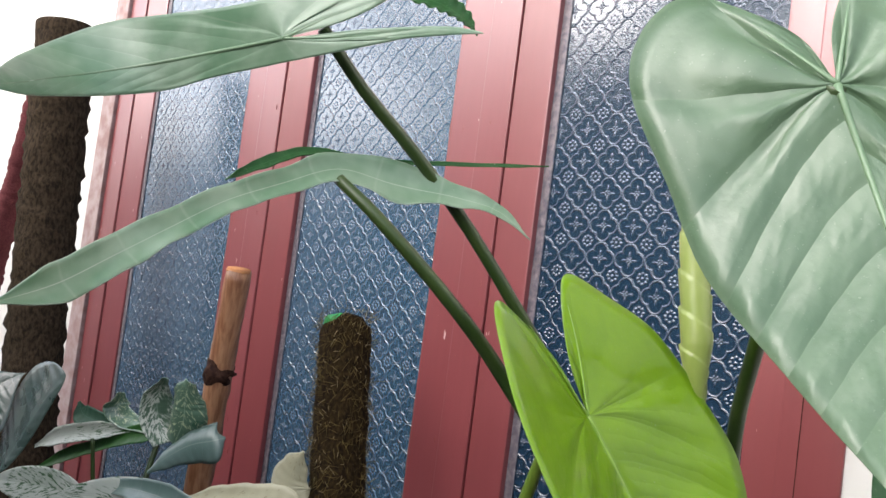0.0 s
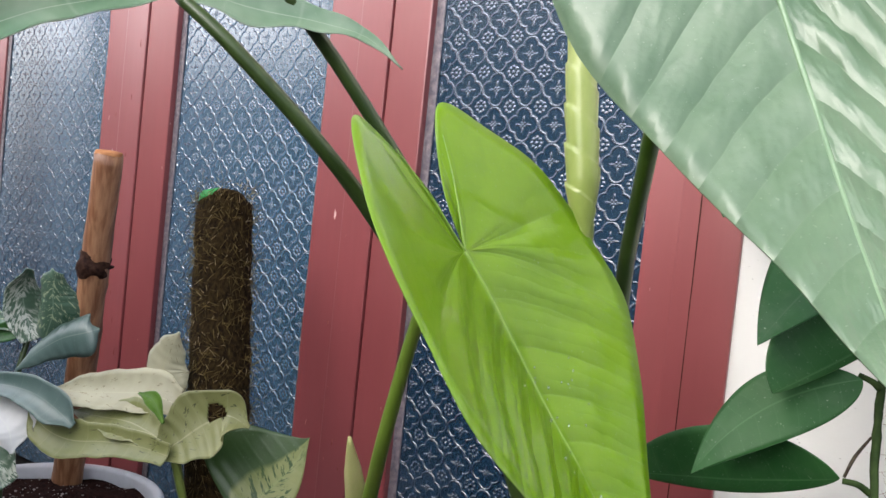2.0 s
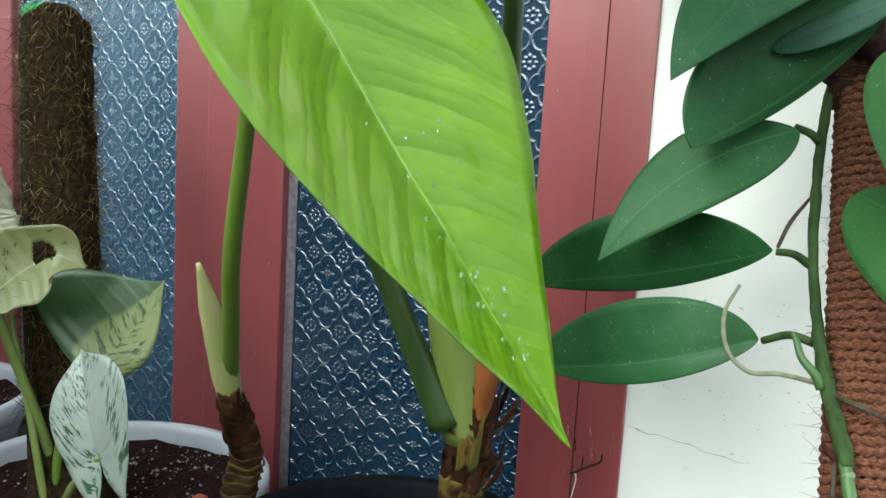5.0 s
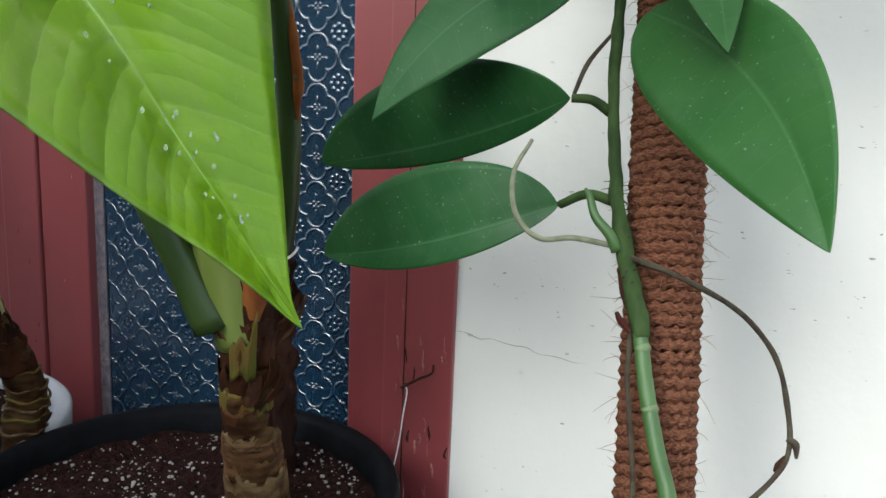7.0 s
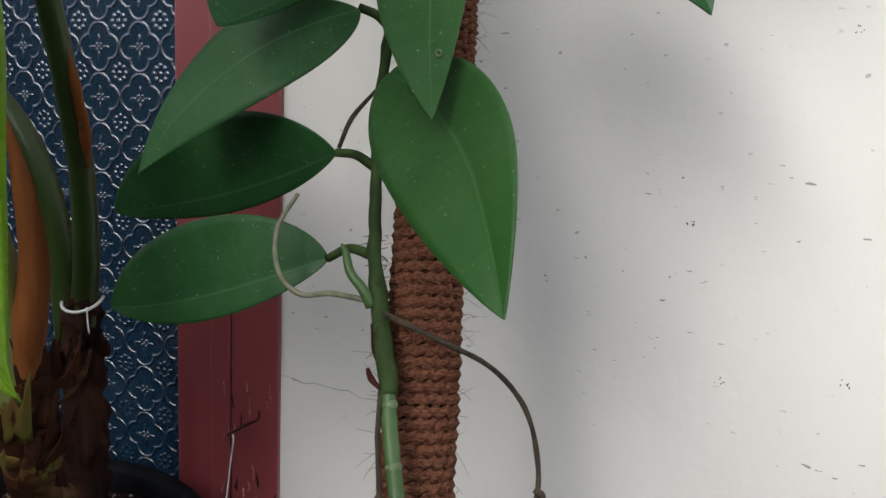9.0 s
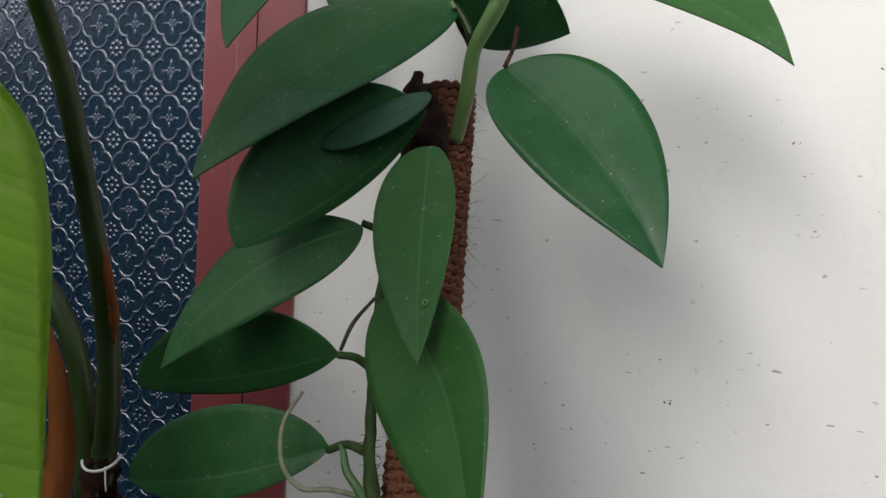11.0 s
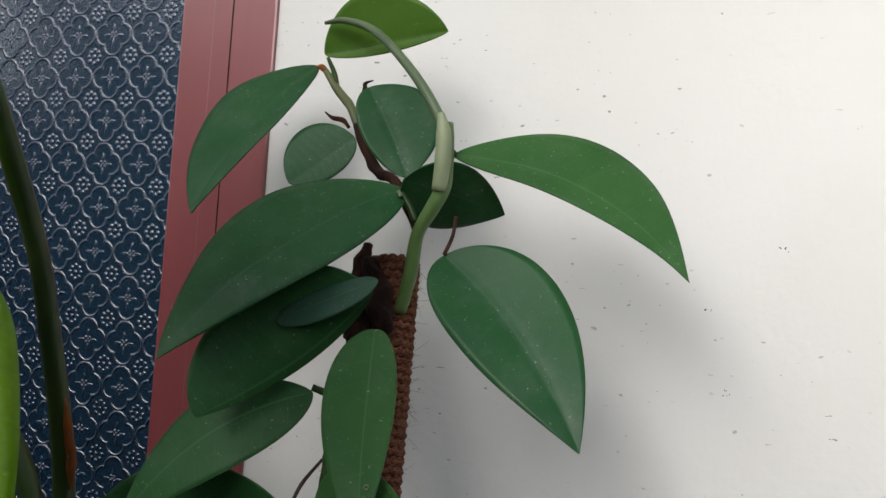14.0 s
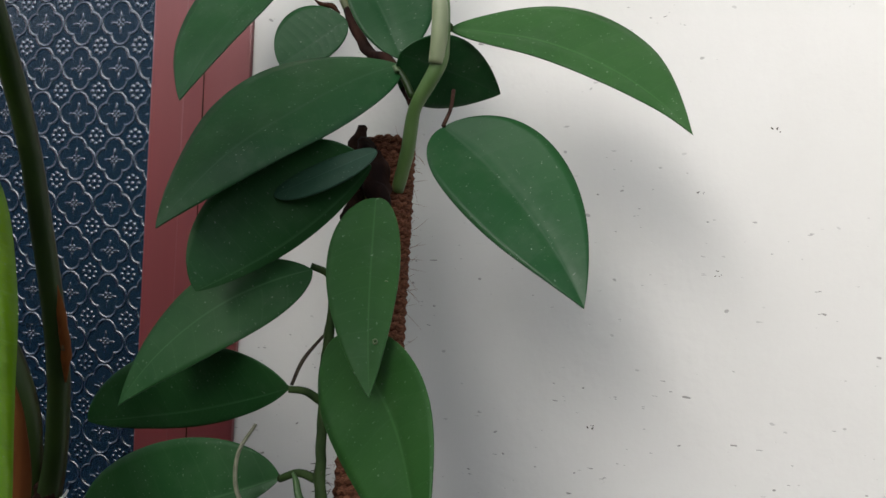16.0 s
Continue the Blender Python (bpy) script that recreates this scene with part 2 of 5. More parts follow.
LEAF_WHITE = leaf_paint("white_marbled_leaf", (0.28, 0.32, 0.27), (0.37, 0.40, 0.35), (0.25, 0.3, 0.24), 0.4, 8.0, quilt=0.2, streak=(0.03, 0.08, 0.03), patchy=(0.52, 0.57))
LEAF_VARIEGATED = leaf_paint("green_and_white_variegated_leaf", (0.050, 0.100, 0.060), (0.085, 0.150, 0.095), (0.2, 0.28, 0.2), 0.35, 8.0, quilt=0.2, streak=(0.50, 0.54, 0.46), patchy=(0.47, 0.53))
LEAF_PURE = leaf_paint("white_leaf", (0.50, 0.51, 0.50), (0.58, 0.59, 0.57), (0.55, 0.57, 0.53), 0.4, 8.0, quilt=0.15)
LEAF_GREY = leaf_paint("grey_green_leaf", (0.055, 0.115, 0.075), (0.10, 0.18, 0.12), (0.2, 0.28, 0.2), 0.3, 8.0, coat=0.3, quilt=0.3, streak=(0.38, 0.44, 0.28), patchy=(0.55, 0.59))
LEAF_SLATE = leaf_paint("slate_green_leaf", (0.075, 0.125, 0.110), (0.11, 0.165, 0.15), (0.16, 0.21, 0.19), 0.35, 8.0, coat=0.2, quilt=0.1)
LEAF_BLACKGREEN = leaf_paint("blackish_green_leaf", (0.030, 0.055, 0.045), (0.06, 0.09, 0.075), (0.08, 0.12, 0.10), 0.28, 9.0, coat=0.2, quilt=0.12)
RIB_LIME = grainy("pale_lime_rib", (0.19, 0.35, 0.035), (0.24, 0.39, 0.06), 0.35, 60, relief=0.1)
RIB_PALE = grainy("pale_green_rib", (0.11, 0.19, 0.105), (0.15, 0.235, 0.14), 0.4, 60, relief=0.1)
ROLLED = grainy("rolled_pale_leaf", (0.19, 0.25, 0.055), (0.26, 0.31, 0.095), 0.4, 30, (1, 1, 0.3), 0.2)
PETIOLE = grainy("green_petiole", (0.088, 0.150, 0.014), (0.130, 0.200, 0.026), 0.4, 40, (1, 1, 0.1), 0.2)
PETIOLE_DARK = grainy("dark_green_petiole", (0.018, 0.040, 0.007), (0.034, 0.062, 0.013), 0.4, 40, (1, 1, 0.1), 0.2)
STEM_OLIVE = grainy("olive_stem", (0.060, 0.075, 0.020), (0.095, 0.110, 0.032), 0.5, 60, (1, 1, 0.3), 0.3)
STEM_ARCH = grainy("dull_green_stalk", (0.060, 0.098, 0.042), (0.090, 0.130, 0.060), 0.5, 60, (1, 1, 0.3), 0.2)
STEM_PALE = grainy("pale_stem_ring", (0.08, 0.13, 0.05), (0.14, 0.19, 0.09), 0.5, 60)
STEM = grainy("grey_green_stem", (0.018, 0.034, 0.011), (0.046, 0.078, 0.024), 0.6, 60, (1, 1, 0.3), 0.3)
STEM_GREEN = grainy("green_stem", (0.030, 0.078, 0.016), (0.055, 0.115, 0.030), 0.5, 60, (1, 1, 0.3), 0.3)
YOUNG = grainy("light_green_stem", (0.070, 0.135, 0.032), (0.105, 0.175, 0.055), 0.45, 60, (1, 1, 0.3), 0.2)
SHEATH = grainy("pale_green_sheath", (0.12, 0.165, 0.030), (0.17, 0.21, 0.055), 0.4, 50, (1, 1, 0.1), 0.2)
SHEATH_CREAM = grainy("cream_green_sheath", (0.32, 0.36, 0.11), (0.42, 0.40, 0.18), 0.45, 50, (1, 1, 0.1), 0.2)
DRY = grainy("dry_brown_sheath", (0.010, 0.004, 0.003), (0.060, 0.023, 0.010), 0.7, 60, (1, 1, 0.25), 0.8)
# Dark fibre; on the second stem the darkness also paints its shadow.
DRY_DARK = grainy("dark_fibre_and_shade", (0.010, 0.005, 0.004), (0.04, 0.017, 0.011), 0.7, 60, (1, 1, 0.25), 0.8)
TRUNK = grainy("ringed_trunk", (0.018, 0.007, 0.004), (0.098, 0.054, 0.022), 0.65, 45, (0.6, 0.6, 1.6), 0.8)
ORANGE = grainy("dry_orange_sheath", (0.13, 0.040, 0.012), (0.27, 0.10, 0.028), 0.6, 40, (1, 1, 0.15), 0.4)
BARK = grainy("brown_ringed_bark", (0.024, 0.010, 0.006), (0.150, 0.075, 0.035), 0.65, 55, (0.5, 0.5, 2.5), 0.8)
SCAR_PALE = grainy("pale_leaf_scar", (0.15, 0.105, 0.05), (0.05, 0.022, 0.012), 0.65, 60, (1, 1, 1.5), 0.6)
SCAR = grainy("yellow_green_scar", (0.085, 0.090, 0.018), (0.12, 0.065, 0.020), 0.6, 70, (1, 1, 0.3), 0.5)
RUST = grainy("dry_red_stub", (0.060, 0.014, 0.010), (0.03, 0.010, 0.008), 0.7, 90)
ROOT = grainy("grey_aerial_root", (0.13, 0.14, 0.09), (0.20, 0.20, 0.14), 0.7, 150, (1, 1, 1), 0.4)
ROOT_DARK = grainy("dark_aerial_root", (0.035, 0.025, 0.02), (0.07, 0.06, 0.04), 0.7, 150, (1, 1, 1), 0.4)
COIR = grainy("coir_rope", (0.085, 0.031, 0.018), (0.215, 0.094, 0.054), 0.9, 420, (1, 1, 2.2), 1.0, 0.002)
FIBRE = material("coir_fibre", (0.22, 0.10, 0.045), 0.8)
MOSS = grainy("dry_moss_fibre", (0.008, 0.005, 0.003), (0.034, 0.022, 0.008), 0.95, 240, (1, 1, 0.5), 1.0, 0.004)
MOSSHAIR = grainy("dry_moss_hair", (0.034, 0.025, 0.009), (0.150, 0.110, 0.040), 0.9, 60)
DARKPOLE = grainy("dark_fern_fibre", (0.022, 0.016, 0.011), (0.07, 0.05, 0.03), 0.95, 160, (1, 1, 0.5), 1.0, 0.006)
MAROON = grainy("maroon_cord", (0.10, 0.025, 0.03), (0.16, 0.05, 0.05), 0.8, 200, (1, 1, 2), 0.8)
BAMBOO = grainy("brown_bamboo", (0.18, 0.070, 0.030), (0.38, 0.20, 0.105), 0.45, 40, (3, 3, 0.25), 0.4)
BAMBOO_END = grainy("cut_bamboo", (0.52, 0.25, 0.11), (0.40, 0.18, 0.08), 0.7, 90)
KNOT = grainy("charred_knot", (0.02, 0.010, 0.008), (0.06, 0.03, 0.02), 0.8, 120, relief=1.0)
POT_BLACK = grainy("black_plastic", (0.0022, 0.0028, 0.0038), (0.005, 0.0055, 0.0068), 0.62, 70, relief=0.15)
POT_WHITE = grainy("white_plastic", (0.50, 0.52, 0.56), (0.42, 0.44, 0.47), 0.4, 30, relief=0.05)
SOIL = grainy("dark_potting_soil", (0.009, 0.0032, 0.0028), (0.026, 0.0105, 0.0085), 0.95, 160, relief=1.0, dist=0.008)
FLAKE = grainy("bared_undercoat", (0.34, 0.17, 0.15), (0.22, 0.08, 0.07), 0.7, 300)
PERLITE = grainy("perlite", (0.36, 0.34, 0.32), (0.18, 0.165, 0.15), 0.8, 60)
CHIP = material("red_brick_chip", (0.34, 0.08, 0.05), 0.8)
STRAW = material("pale_straw", (0.26, 0.20, 0.10), 0.8)
GREENTAPE = grainy("green_wire_tip", (0.02, 0.34, 0.07), (0.02, 0.20, 0.05), 0.55, 120)
WIRE = material("white_tie", (0.75, 0.75, 0.72), 0.5)
DROP = material("water_drop", (0.9, 0.95, 0.9), 0.03)
DROP.node_tree.nodes["Principled BSDF"].inputs["Transmission Weight"].default_value = 0.85
DROP.node_tree.nodes["Principled BSDF"].inputs["IOR"].default_value = 1.33


# ---- shapes ----
def part(name, bm, mat, parent=None, label="", smooth=True):
    me = bpy.data.meshes.new(name)
    if smooth:
        for f in bm.faces:
            f.smooth = True
    bm.to_mesh(me)
    bm.free()
    me.materials.append(mat)
    ob = new(name, me)
    if parent:
        ob.parent = parent
    return tagged(ob, label)


def box(lo, hi, bevel=0.0, seg=2):
    bm = bmesh.new()
    bmesh.ops.create_cube(bm, size=1)
    for v in bm.verts:
        v.co = Vector([lo[i] + (v.co[i] + 0.5) * (hi[i] - lo[i]) for i in range(3)])
    if bevel:
        bmesh.ops.bevel(bm, geom=list(bm.edges), offset=bevel, segments=seg, affect="EDGES", profile=0.6)
    return bm


def spline(pts, n):
    """A smooth run of n + 1 points through pts."""
    p = [Vector(q) for q in pts]
    p = [2 * p[0] - p[1], *p, 2 * p[-1] - p[-2]]
    m, out = len(p) - 3, []
    for k in range(n + 1):
        u = k / n * m
        i = min(int(u), m - 1)
        f = u - i
        a, b, c, d = p[i:i + 4]
        out.append(0.5 * (2 * b + (c - a) * f + (2 * a - 5 * b + 4 * c - d) * f * f + (3 * b - a - 3 * c + d) * f ** 3))
    return out


def tube(pts, radii, sides=10, n=24, bm=None, wobble=0.0, flat=1.0):
    """A rounded, closed tube along a smooth run through pts; radii are spread along it."""
    bm = bm or bmesh.new()
    run = spline(pts, n)
    rr = [radii[0]] * 2 if len(radii) == 1 else radii
    up, rings = Vector((0.31, 0.2, 0.93)), []
    for k, c in enumerate(run):
        d = (run[min(k + 1, n)] - run[max(k - 1, 0)]).normalized()
        a = d.cross(up).normalized()
        if a.length < 0.5:
            a = d.orthogonal().normalized()
        b = a.cross(d).normalized()
        up = b
        u = k / n * (len(rr) - 1)
        i = min(int(u), len(rr) - 2)
        r = rr[i] + (rr[i + 1] - rr[i]) * (u - i)
        ring = []
        for j in range(sides):
            th = 2 * math.pi * j / sides
            w = 1 + wobble * noise.noise(c * 90 + Vector((math.cos(th), math.sin(th), 0)) * 1.3)
            ring.append(bm.verts.new(c + (a * math.cos(th) * flat + b * math.sin(th)) * r * w))
        rings.append(ring)
    for p, q in zip(rings, rings[1:]):
        for j in range(sides):
            bm.faces.new((p[j], p[(j + 1) % sides], q[(j + 1) % sides], q[j]))
    bm.faces.new(rings[0][::-1])
    bm.faces.new(rings[-1])
    return bm


def lathe(profile, centre, sides=64, bm=None, close=False):
    """A turned body: profile of (radius, height) round a vertical axis."""
    bm = bm or bmesh.new()
    rings = [[bm.verts.new((centre[0] + r * math.cos(2 * math.pi * j / sides), centre[1] + r * math.sin(2 * math.pi * j / sides), centre[2] + z)) for j in range(sides)] for r, z in profile]
    for p, q in zip(rings, rings[1:]):
        for j in range(sides):
            bm.faces.new((p[j], p[(j + 1) % sides], q[(j + 1) % sides], q[j]))
    if close:
        bm.faces.new(rings[0][::-1])
        bm.faces.new(rings[-1])
    return bm


VIEWED = Vector((0.3, -0.95, 0.25))


def half_outline(kind, al, p, ln, c, n):
    if kind == "oval":
        be, out = al * (1 - p) / p, []
        for k in range(n + 1):
            a = (1 - math.cos(math.pi * k / n)) / 2
            out.append((a, (a / p) ** al * ((1 - a) / (1 - p)) ** be if 0 < a < 1 else 0.0))
        return out
    u, v = al / 0.6, p / 0.42
    pts = [(0, 0), (-.45 * ln, .16 * c), (-.87 * ln, .60 * c), (-1.03 * ln, .97 * c), (-.8 * ln, (c + .25 * (1 - c)) * u), (-.3 * ln, (c + .72 * (1 - c)) * u),
           (.12, .97 * (u + 1) / 2), (.3, 1.0), (.5, .84 * (v + 1) / 2), (.7, .55 * v), (.87, .22 * v), (.95, .065 * v), (1, 0)]
    return [(q[0], q[1]) for q in spline([(x, y, 0) for x, y in pts], n)]


def leaf(name, mat, parent, spec, kind="oval", n=44, m=7, ripple=0.0, veins=9, curl=0.0, thick=0.0007, label="", droop=0.0, rib=-0.0006, lobes=(1, 1), flare=(1, 1), hole=None, midrib=None):
    """A blade: spec holds base, tip, turn about its length, the two half widths, bow, fold, sickle and outline."""
    base, tip = Vector(spec[0:3]), Vector(spec[3:6])
    turn, wl, wr, bow, fold, sickle, al, p, ln, c = spec[6:16]
    d = (tip - base).normalized()
    n0 = (VIEWED - d * VIEWED.dot(d)).normalized()
    s0 = d.cross(n0)
    ct, st = math.cos(radians(turn)), math.sin(radians(turn))
    nn, s = n0 * ct + s0 * st, s0 * ct - n0 * st
    length = (tip - base).length
    bm = bmesh.new()
    uvl = bm.loops.layers.uv.new("UVMap")
    coords = {}

    def place(a, b):
        x = min(max(a, 0.0), 1.0)
        o = base + d * length * a + (nn * bow + s * sickle) * 4 * x * (1 - x)
        if a < 0:
            o += (nn * bow + s * sickle) * 2 * a
        return o + s * b + nn * (fold * abs(b) - curl * b * b - droop * max(0.0, -a) * length)

    for sign, w, lobe, wide in ((-1, wl, lobes[0], flare[0]), (1, wr, lobes[1], flare[1])):
        rows = []
        for k, (a, f) in enumerate(half_outline(kind, al, p, ln * lobe, c * wide, n)):
            raw = a - 0.33 * f if kind != "oval" else a - 0.16 * math.sin(math.pi * a) * (1 - a)
            am = max(0.0, raw)
            v = raw if raw > 0 else raw * 0.4
            row = []
            for j in range(m + 1):
                u = j / m
                q = place(am + (a - am) * u ** 1.4, sign * w * f * u)
                vv = v + 0.05 * noise.noise(q * 14) + 0.25 * (sign + 1) / veins
                hump = abs(math.sin(math.pi * veins * vv)) ** 0.8 - 0.6
                swell = math.sin(math.pi * min(1, u * 1.05)) ** 0.8 * min(1, f * 1.3) * (1.0 if raw > 0 else 0.75) * min(1, 0.25 + u * 1.4)
                q += nn * ripple * swell * (hump + 0.6 * noise.noise(Vector((vv * veins * 1.7, u * 7, sign * 3.0))))
                q += nn * (rib * math.exp(-(u * w * f / 0.0028) ** 2))
                q += nn * 0.003 * noise.noise(q * 16)
                vert = bm.verts.new(q)
                coords[vert] = (0.5 + 0.5 * sign * u, v + 0.25 * (sign + 1) / veins)
                row.append(vert)
            rows.append(row)
        for r0, r1 in zip(rows, rows[1:]):
            for j in range(m):
                mid = (r0[j].co + r0[j + 1].co + r1[j + 1].co + r1[j].co) / 4
                if hole and (mid - place(hole[0], hole[1])).length < hole[2] * (1 + 0.7 * noise.noise(mid * 60)):
                    continue
                quad = (r0[j], r0[j + 1], r1[j + 1], r1[j]) if sign > 0 else (r0[j + 1], r0[j], r1[j], r1[j + 1])
                face = bm.faces.new(quad)
                for loop in face.loops:
                    loop[uvl].uv = coords[loop.vert]
    leaf.place, leaf.normal = place, nn
    bmesh.ops.remove_doubles(bm, verts=bm.verts, dist=0.00002)
    ob = part(name, bm, mat, parent, label)
    sol = ob.modifiers.new("thickness", "SOLIDIFY")
    sol.thickness, sol.offset = thick, 0.0
    if midrib:
        r, rib_mat = midrib

        def on(a, b):
            q = place(a, b)
            return q + nn * (rib + 0.003 * noise.noise(q * 16))

        part("midrib", tube([on(0.97 * k / 9, 0.0) for k in range(10)], [r, r * 0.75, r * 0.45, r * 0.15], 8, 40), rib_mat, ob, "pale midrib")
        if kind == "heart":
            for sign, w, lobe in ((-1, wl, lobes[0]), (1, wr, lobes[1])):
                run = [on(-ln * lobe * 0.8 * k / 6, sign * w * c * 0.62 * k / 6) for k in range(7)]
                part("side_rib", tube(run, [r * 0.8, r * 0.5, r * 0.12], 8, 24), rib_mat, ob, "pale rib of the lobe")
    return ob


def blade(name, mat, parent, spine, widths, across, n=72, m=9, ripple=0.0016, label="", hole=None):
    """A blade that follows its own arched spine, with the given half widths along it; hole is a torn ellipse along and across."""
    if hole:
        m = 21
    run, bm = spline(spine, n), bmesh.new()
    uvl, rows, coords = bm.loops.layers.uv.new("UVMap"), [], {}
    for k, c in enumerate(run):
        u = k / n * (len(widths) - 1)
        i = min(int(u), len(widths) - 2)
        f = u - i
        f = f * f * (3 - 2 * f)
        w = widths[i] + (widths[i + 1] - widths[i]) * f
        d = (run[min(k + 1, n)] - run[max(k - 1, 0)]).normalized()
        s = (across - d * across.dot(d)).normalized()
        nn = d.cross(s)
        row = []
        for j in range(m + 1):
            b = 2 * j / m - 1
            edge = w * (1 + 0.10 * noise.noise(c * 45 + Vector((0, 0, 7 * (b > 0)))))
            q = c + s * b * edge + nn * (0.35 * w * b * b + ripple * math.sin(k * 0.9 + abs(b) * 2.4) * abs(b) * min(1, w / 0.012))
            v = bm.verts.new(q)
            coords[v] = (j / m, k / n)
            row.append(v)
        rows.append(row)
    for p, q in zip(rows, rows[1:]):
        for j in range(m):
            if hole:
                mid = coords[p[j]]
                far = math.hypot((mid[1] - hole[0]) / hole[2], (2 * mid[0] - 1 - hole[1]) / hole[3])
                if far < 1 + 0.3 * math.sin(9 * mid[0] + 31 * mid[1]):
                    continue
            face = bm.faces.new((p[j], p[j + 1], q[j + 1], q[j]))
            for loop in face.loops:
                loop[uvl].uv = coords[loop.vert]
    ob = part(name, bm, mat, parent, label)
    sol = ob.modifiers.new("thickness", "SOLIDIFY")
    sol.thickness, sol.offset = 0.0009, 0.0
    return ob


SIDEWAYS = Vector((-0.399, 0.277, 0.874))


def petiole(parent, pts, radii, mat, name="petiole", label="", sides=10, n=24, wobble=0.0):
    return part(name, tube(pts, radii, sides, n, wobble=wobble), mat, parent, label)


def empty(name, at, label, category, group=""):
    return tagged(new(name), label, category, group)


# ---- the setting ----
FRONT, GLASS_Y, TOP = -0.036, -0.013, 2.05


def structure(name, bm, mat, label, smooth=False):
    return tagged(part(name, bm, mat, None, "", smooth), label, name.split("_")[0], "", "structure")


structure("floor", box((-6.8, -2.58, -0.12), (2.2, 0.16, 0.0)), TILE, "cement porch floor under the plant pots, darkened to cut bounce light")
wall = structure("wall_right", box((0.0, -0.03, 0.0), (2.0, 0.16, 2.7)), WHITE, "white limewashed wall, speckled and stained, beside the window")
structure("wall_left", box((-3.2, -0.03, 0.0), (-1.862, 0.16, 2.7)), WHITE, "white limewashed wall beyond the window")
structure("wall_above", box((-1.862, -0.03, TOP), (0.0, 0.16, 2.7)), WHITE, "white limewashed wall above the window")
# Unseen panels, sized to block low light and set what the panes reflect.
yard = tagged(new("wall_light_blocker"), "unseen wall added to shape light and reflections, with a small opening", "wall", "", "structure")
for lo, hi, mat in (((-1.75, 0.0), (-0.75, 2.55), DARKWALL), ((-3.05, 0.0), (-1.75, 2.05), DARKWALL), ((-0.75, 0.0), (-0.30, 1.7), DARKWALL), ((-6.6, 0.0), (-3.70, 1.5), PALEWALL), ((-3.70, 0.0), (-3.05, 1.5), DARKWALL), ((-3.70, 2.0), (-3.05, 2.6), DARKWALL)):
    part("wall_panel", box((lo[0], -2.55, lo[1]), (hi[0], -2.4, hi[1])), mat, yard, "", False)
# Unseen parapet; its dark colour keeps low reflections and bounce down.
structure("wall_parapet", box((-0.30, -2.55, 0.0), (2.15, -2.4, 0.9)), DARKWALL, "unseen low parapet across the yard, dark to dim low reflections")
# Eaves out of view, added to shut out the sky overhead.
structure("ceiling", box((-3.2, -0.8, 2.7), (2.15, 0.16, 2.85)), PLASTER, "unseen plain white plaster eaves, added to block sky light above the window")
# Unseen box added behind the panes, coloured dark so the glass stays dim.
structure("wall_inner", box((-2.4, 1.2, -0.1), (0.5, 1.3, 2.4)), DARKROOM, "unseen back wall behind the glass, painted dim blue")
structure("wall_inner_side", box((-2.5, 0.16, -0.1), (-2.4, 1.3, 2.4)), DARKROOM, "unseen side wall behind the glass, painted dim blue")
structure("wall_inner_end", box((0.5, 0.16, -0.1), (0.6, 1.3, 2.4)), DARKROOM, "unseen side wall behind the glass, painted dim blue")
structure("ceiling_inner", box((-2.5, 0.16, 2.4), (0.6, 1.3, 2.5)), DARKROOM, "unseen ceiling behind the glass, painted dim blue")
structure("floor_inner", box((-2.5, 0.16, -0.2), (0.6, 1.3, -0.1)), DARKROOM, "unseen floor behind the glass, painted dim blue")

crack = [(0.0015 + 0.0105 * k, -0.0302, 0.246 - 0.0009 * k + 0.0012 * math.sin(k * 2.4) + 0.0008 * math.sin(k * 5.3)) for k in range(12)]
part("crack", tube(crack, [0.0001, 0.00028, 0.0001, 0.00022, 0.0001, 0.00018, 0.00006], 5, 90, wobble=0.9), ROOT_DARK, wall, "fine dark plaster crack")
rnd = random.Random(41)
for x, z, r in ((0.323, 0.404, 0.0022), (0.451, 0.646, 0.0016), (0.353, 0.295, 0.0020), (0.399, 0.595, 0.0016), (0.415, 0.534, 0.0014), (0.431, 0.304, 0.0018)):
    for _ in range(5):
        q = Vector((x + rnd.uniform(-2, 2) * r, -0.0301, z + rnd.uniform(-1.5, 1.5) * r))
        end = q + Vector((rnd.uniform(-1, 1) * r, 0, rnd.uniform(-1, 1) * r))
        part("wall_mark", tube([q, q.lerp(end, 0.5), end], [0.0002, 0.28 * r, 0.0002], 6, 6, wobble=0.6), ROOT_DARK, wall, "small dark pit in the plaster")
window = tagged(new("window_1"), "tall red-painted wooden window with floral pattern glass panes", "window", "", "structure")


def board(x0, x1, y0, y1, parent=window, name="post_board", mat=RED, label=""):
    """An upright board whose face runs from (x0, y0) to (x1, y1)."""
    bm = box((x0, -1, 0.0), (x1, 0.05, TOP))
    for v in bm.verts:
        if v.co.y < 0:
            v.co.y = y0 if v.co.x < (x0 + x1) / 2 else y1
    bmesh.ops.bevel(bm, geom=list(bm.edges), offset=0.0022, segments=2, affect="EDGES", profile=0.6)
    return part(name, bm, mat, parent, label, smooth=False)


def post(x, left, middle, right):
    """An upright of three boards: a flat one, a raised one and a splayed one that runs back to the pane."""
    board(x, x + left, FRONT, FRONT + 0.001)
    board(x + left + 0.0005, x + middle, FRONT - 0.005, FRONT - 0.004)
    board(x + middle + 0.0018, x + right, FRONT - 0.001, GLASS_Y - 0.013)


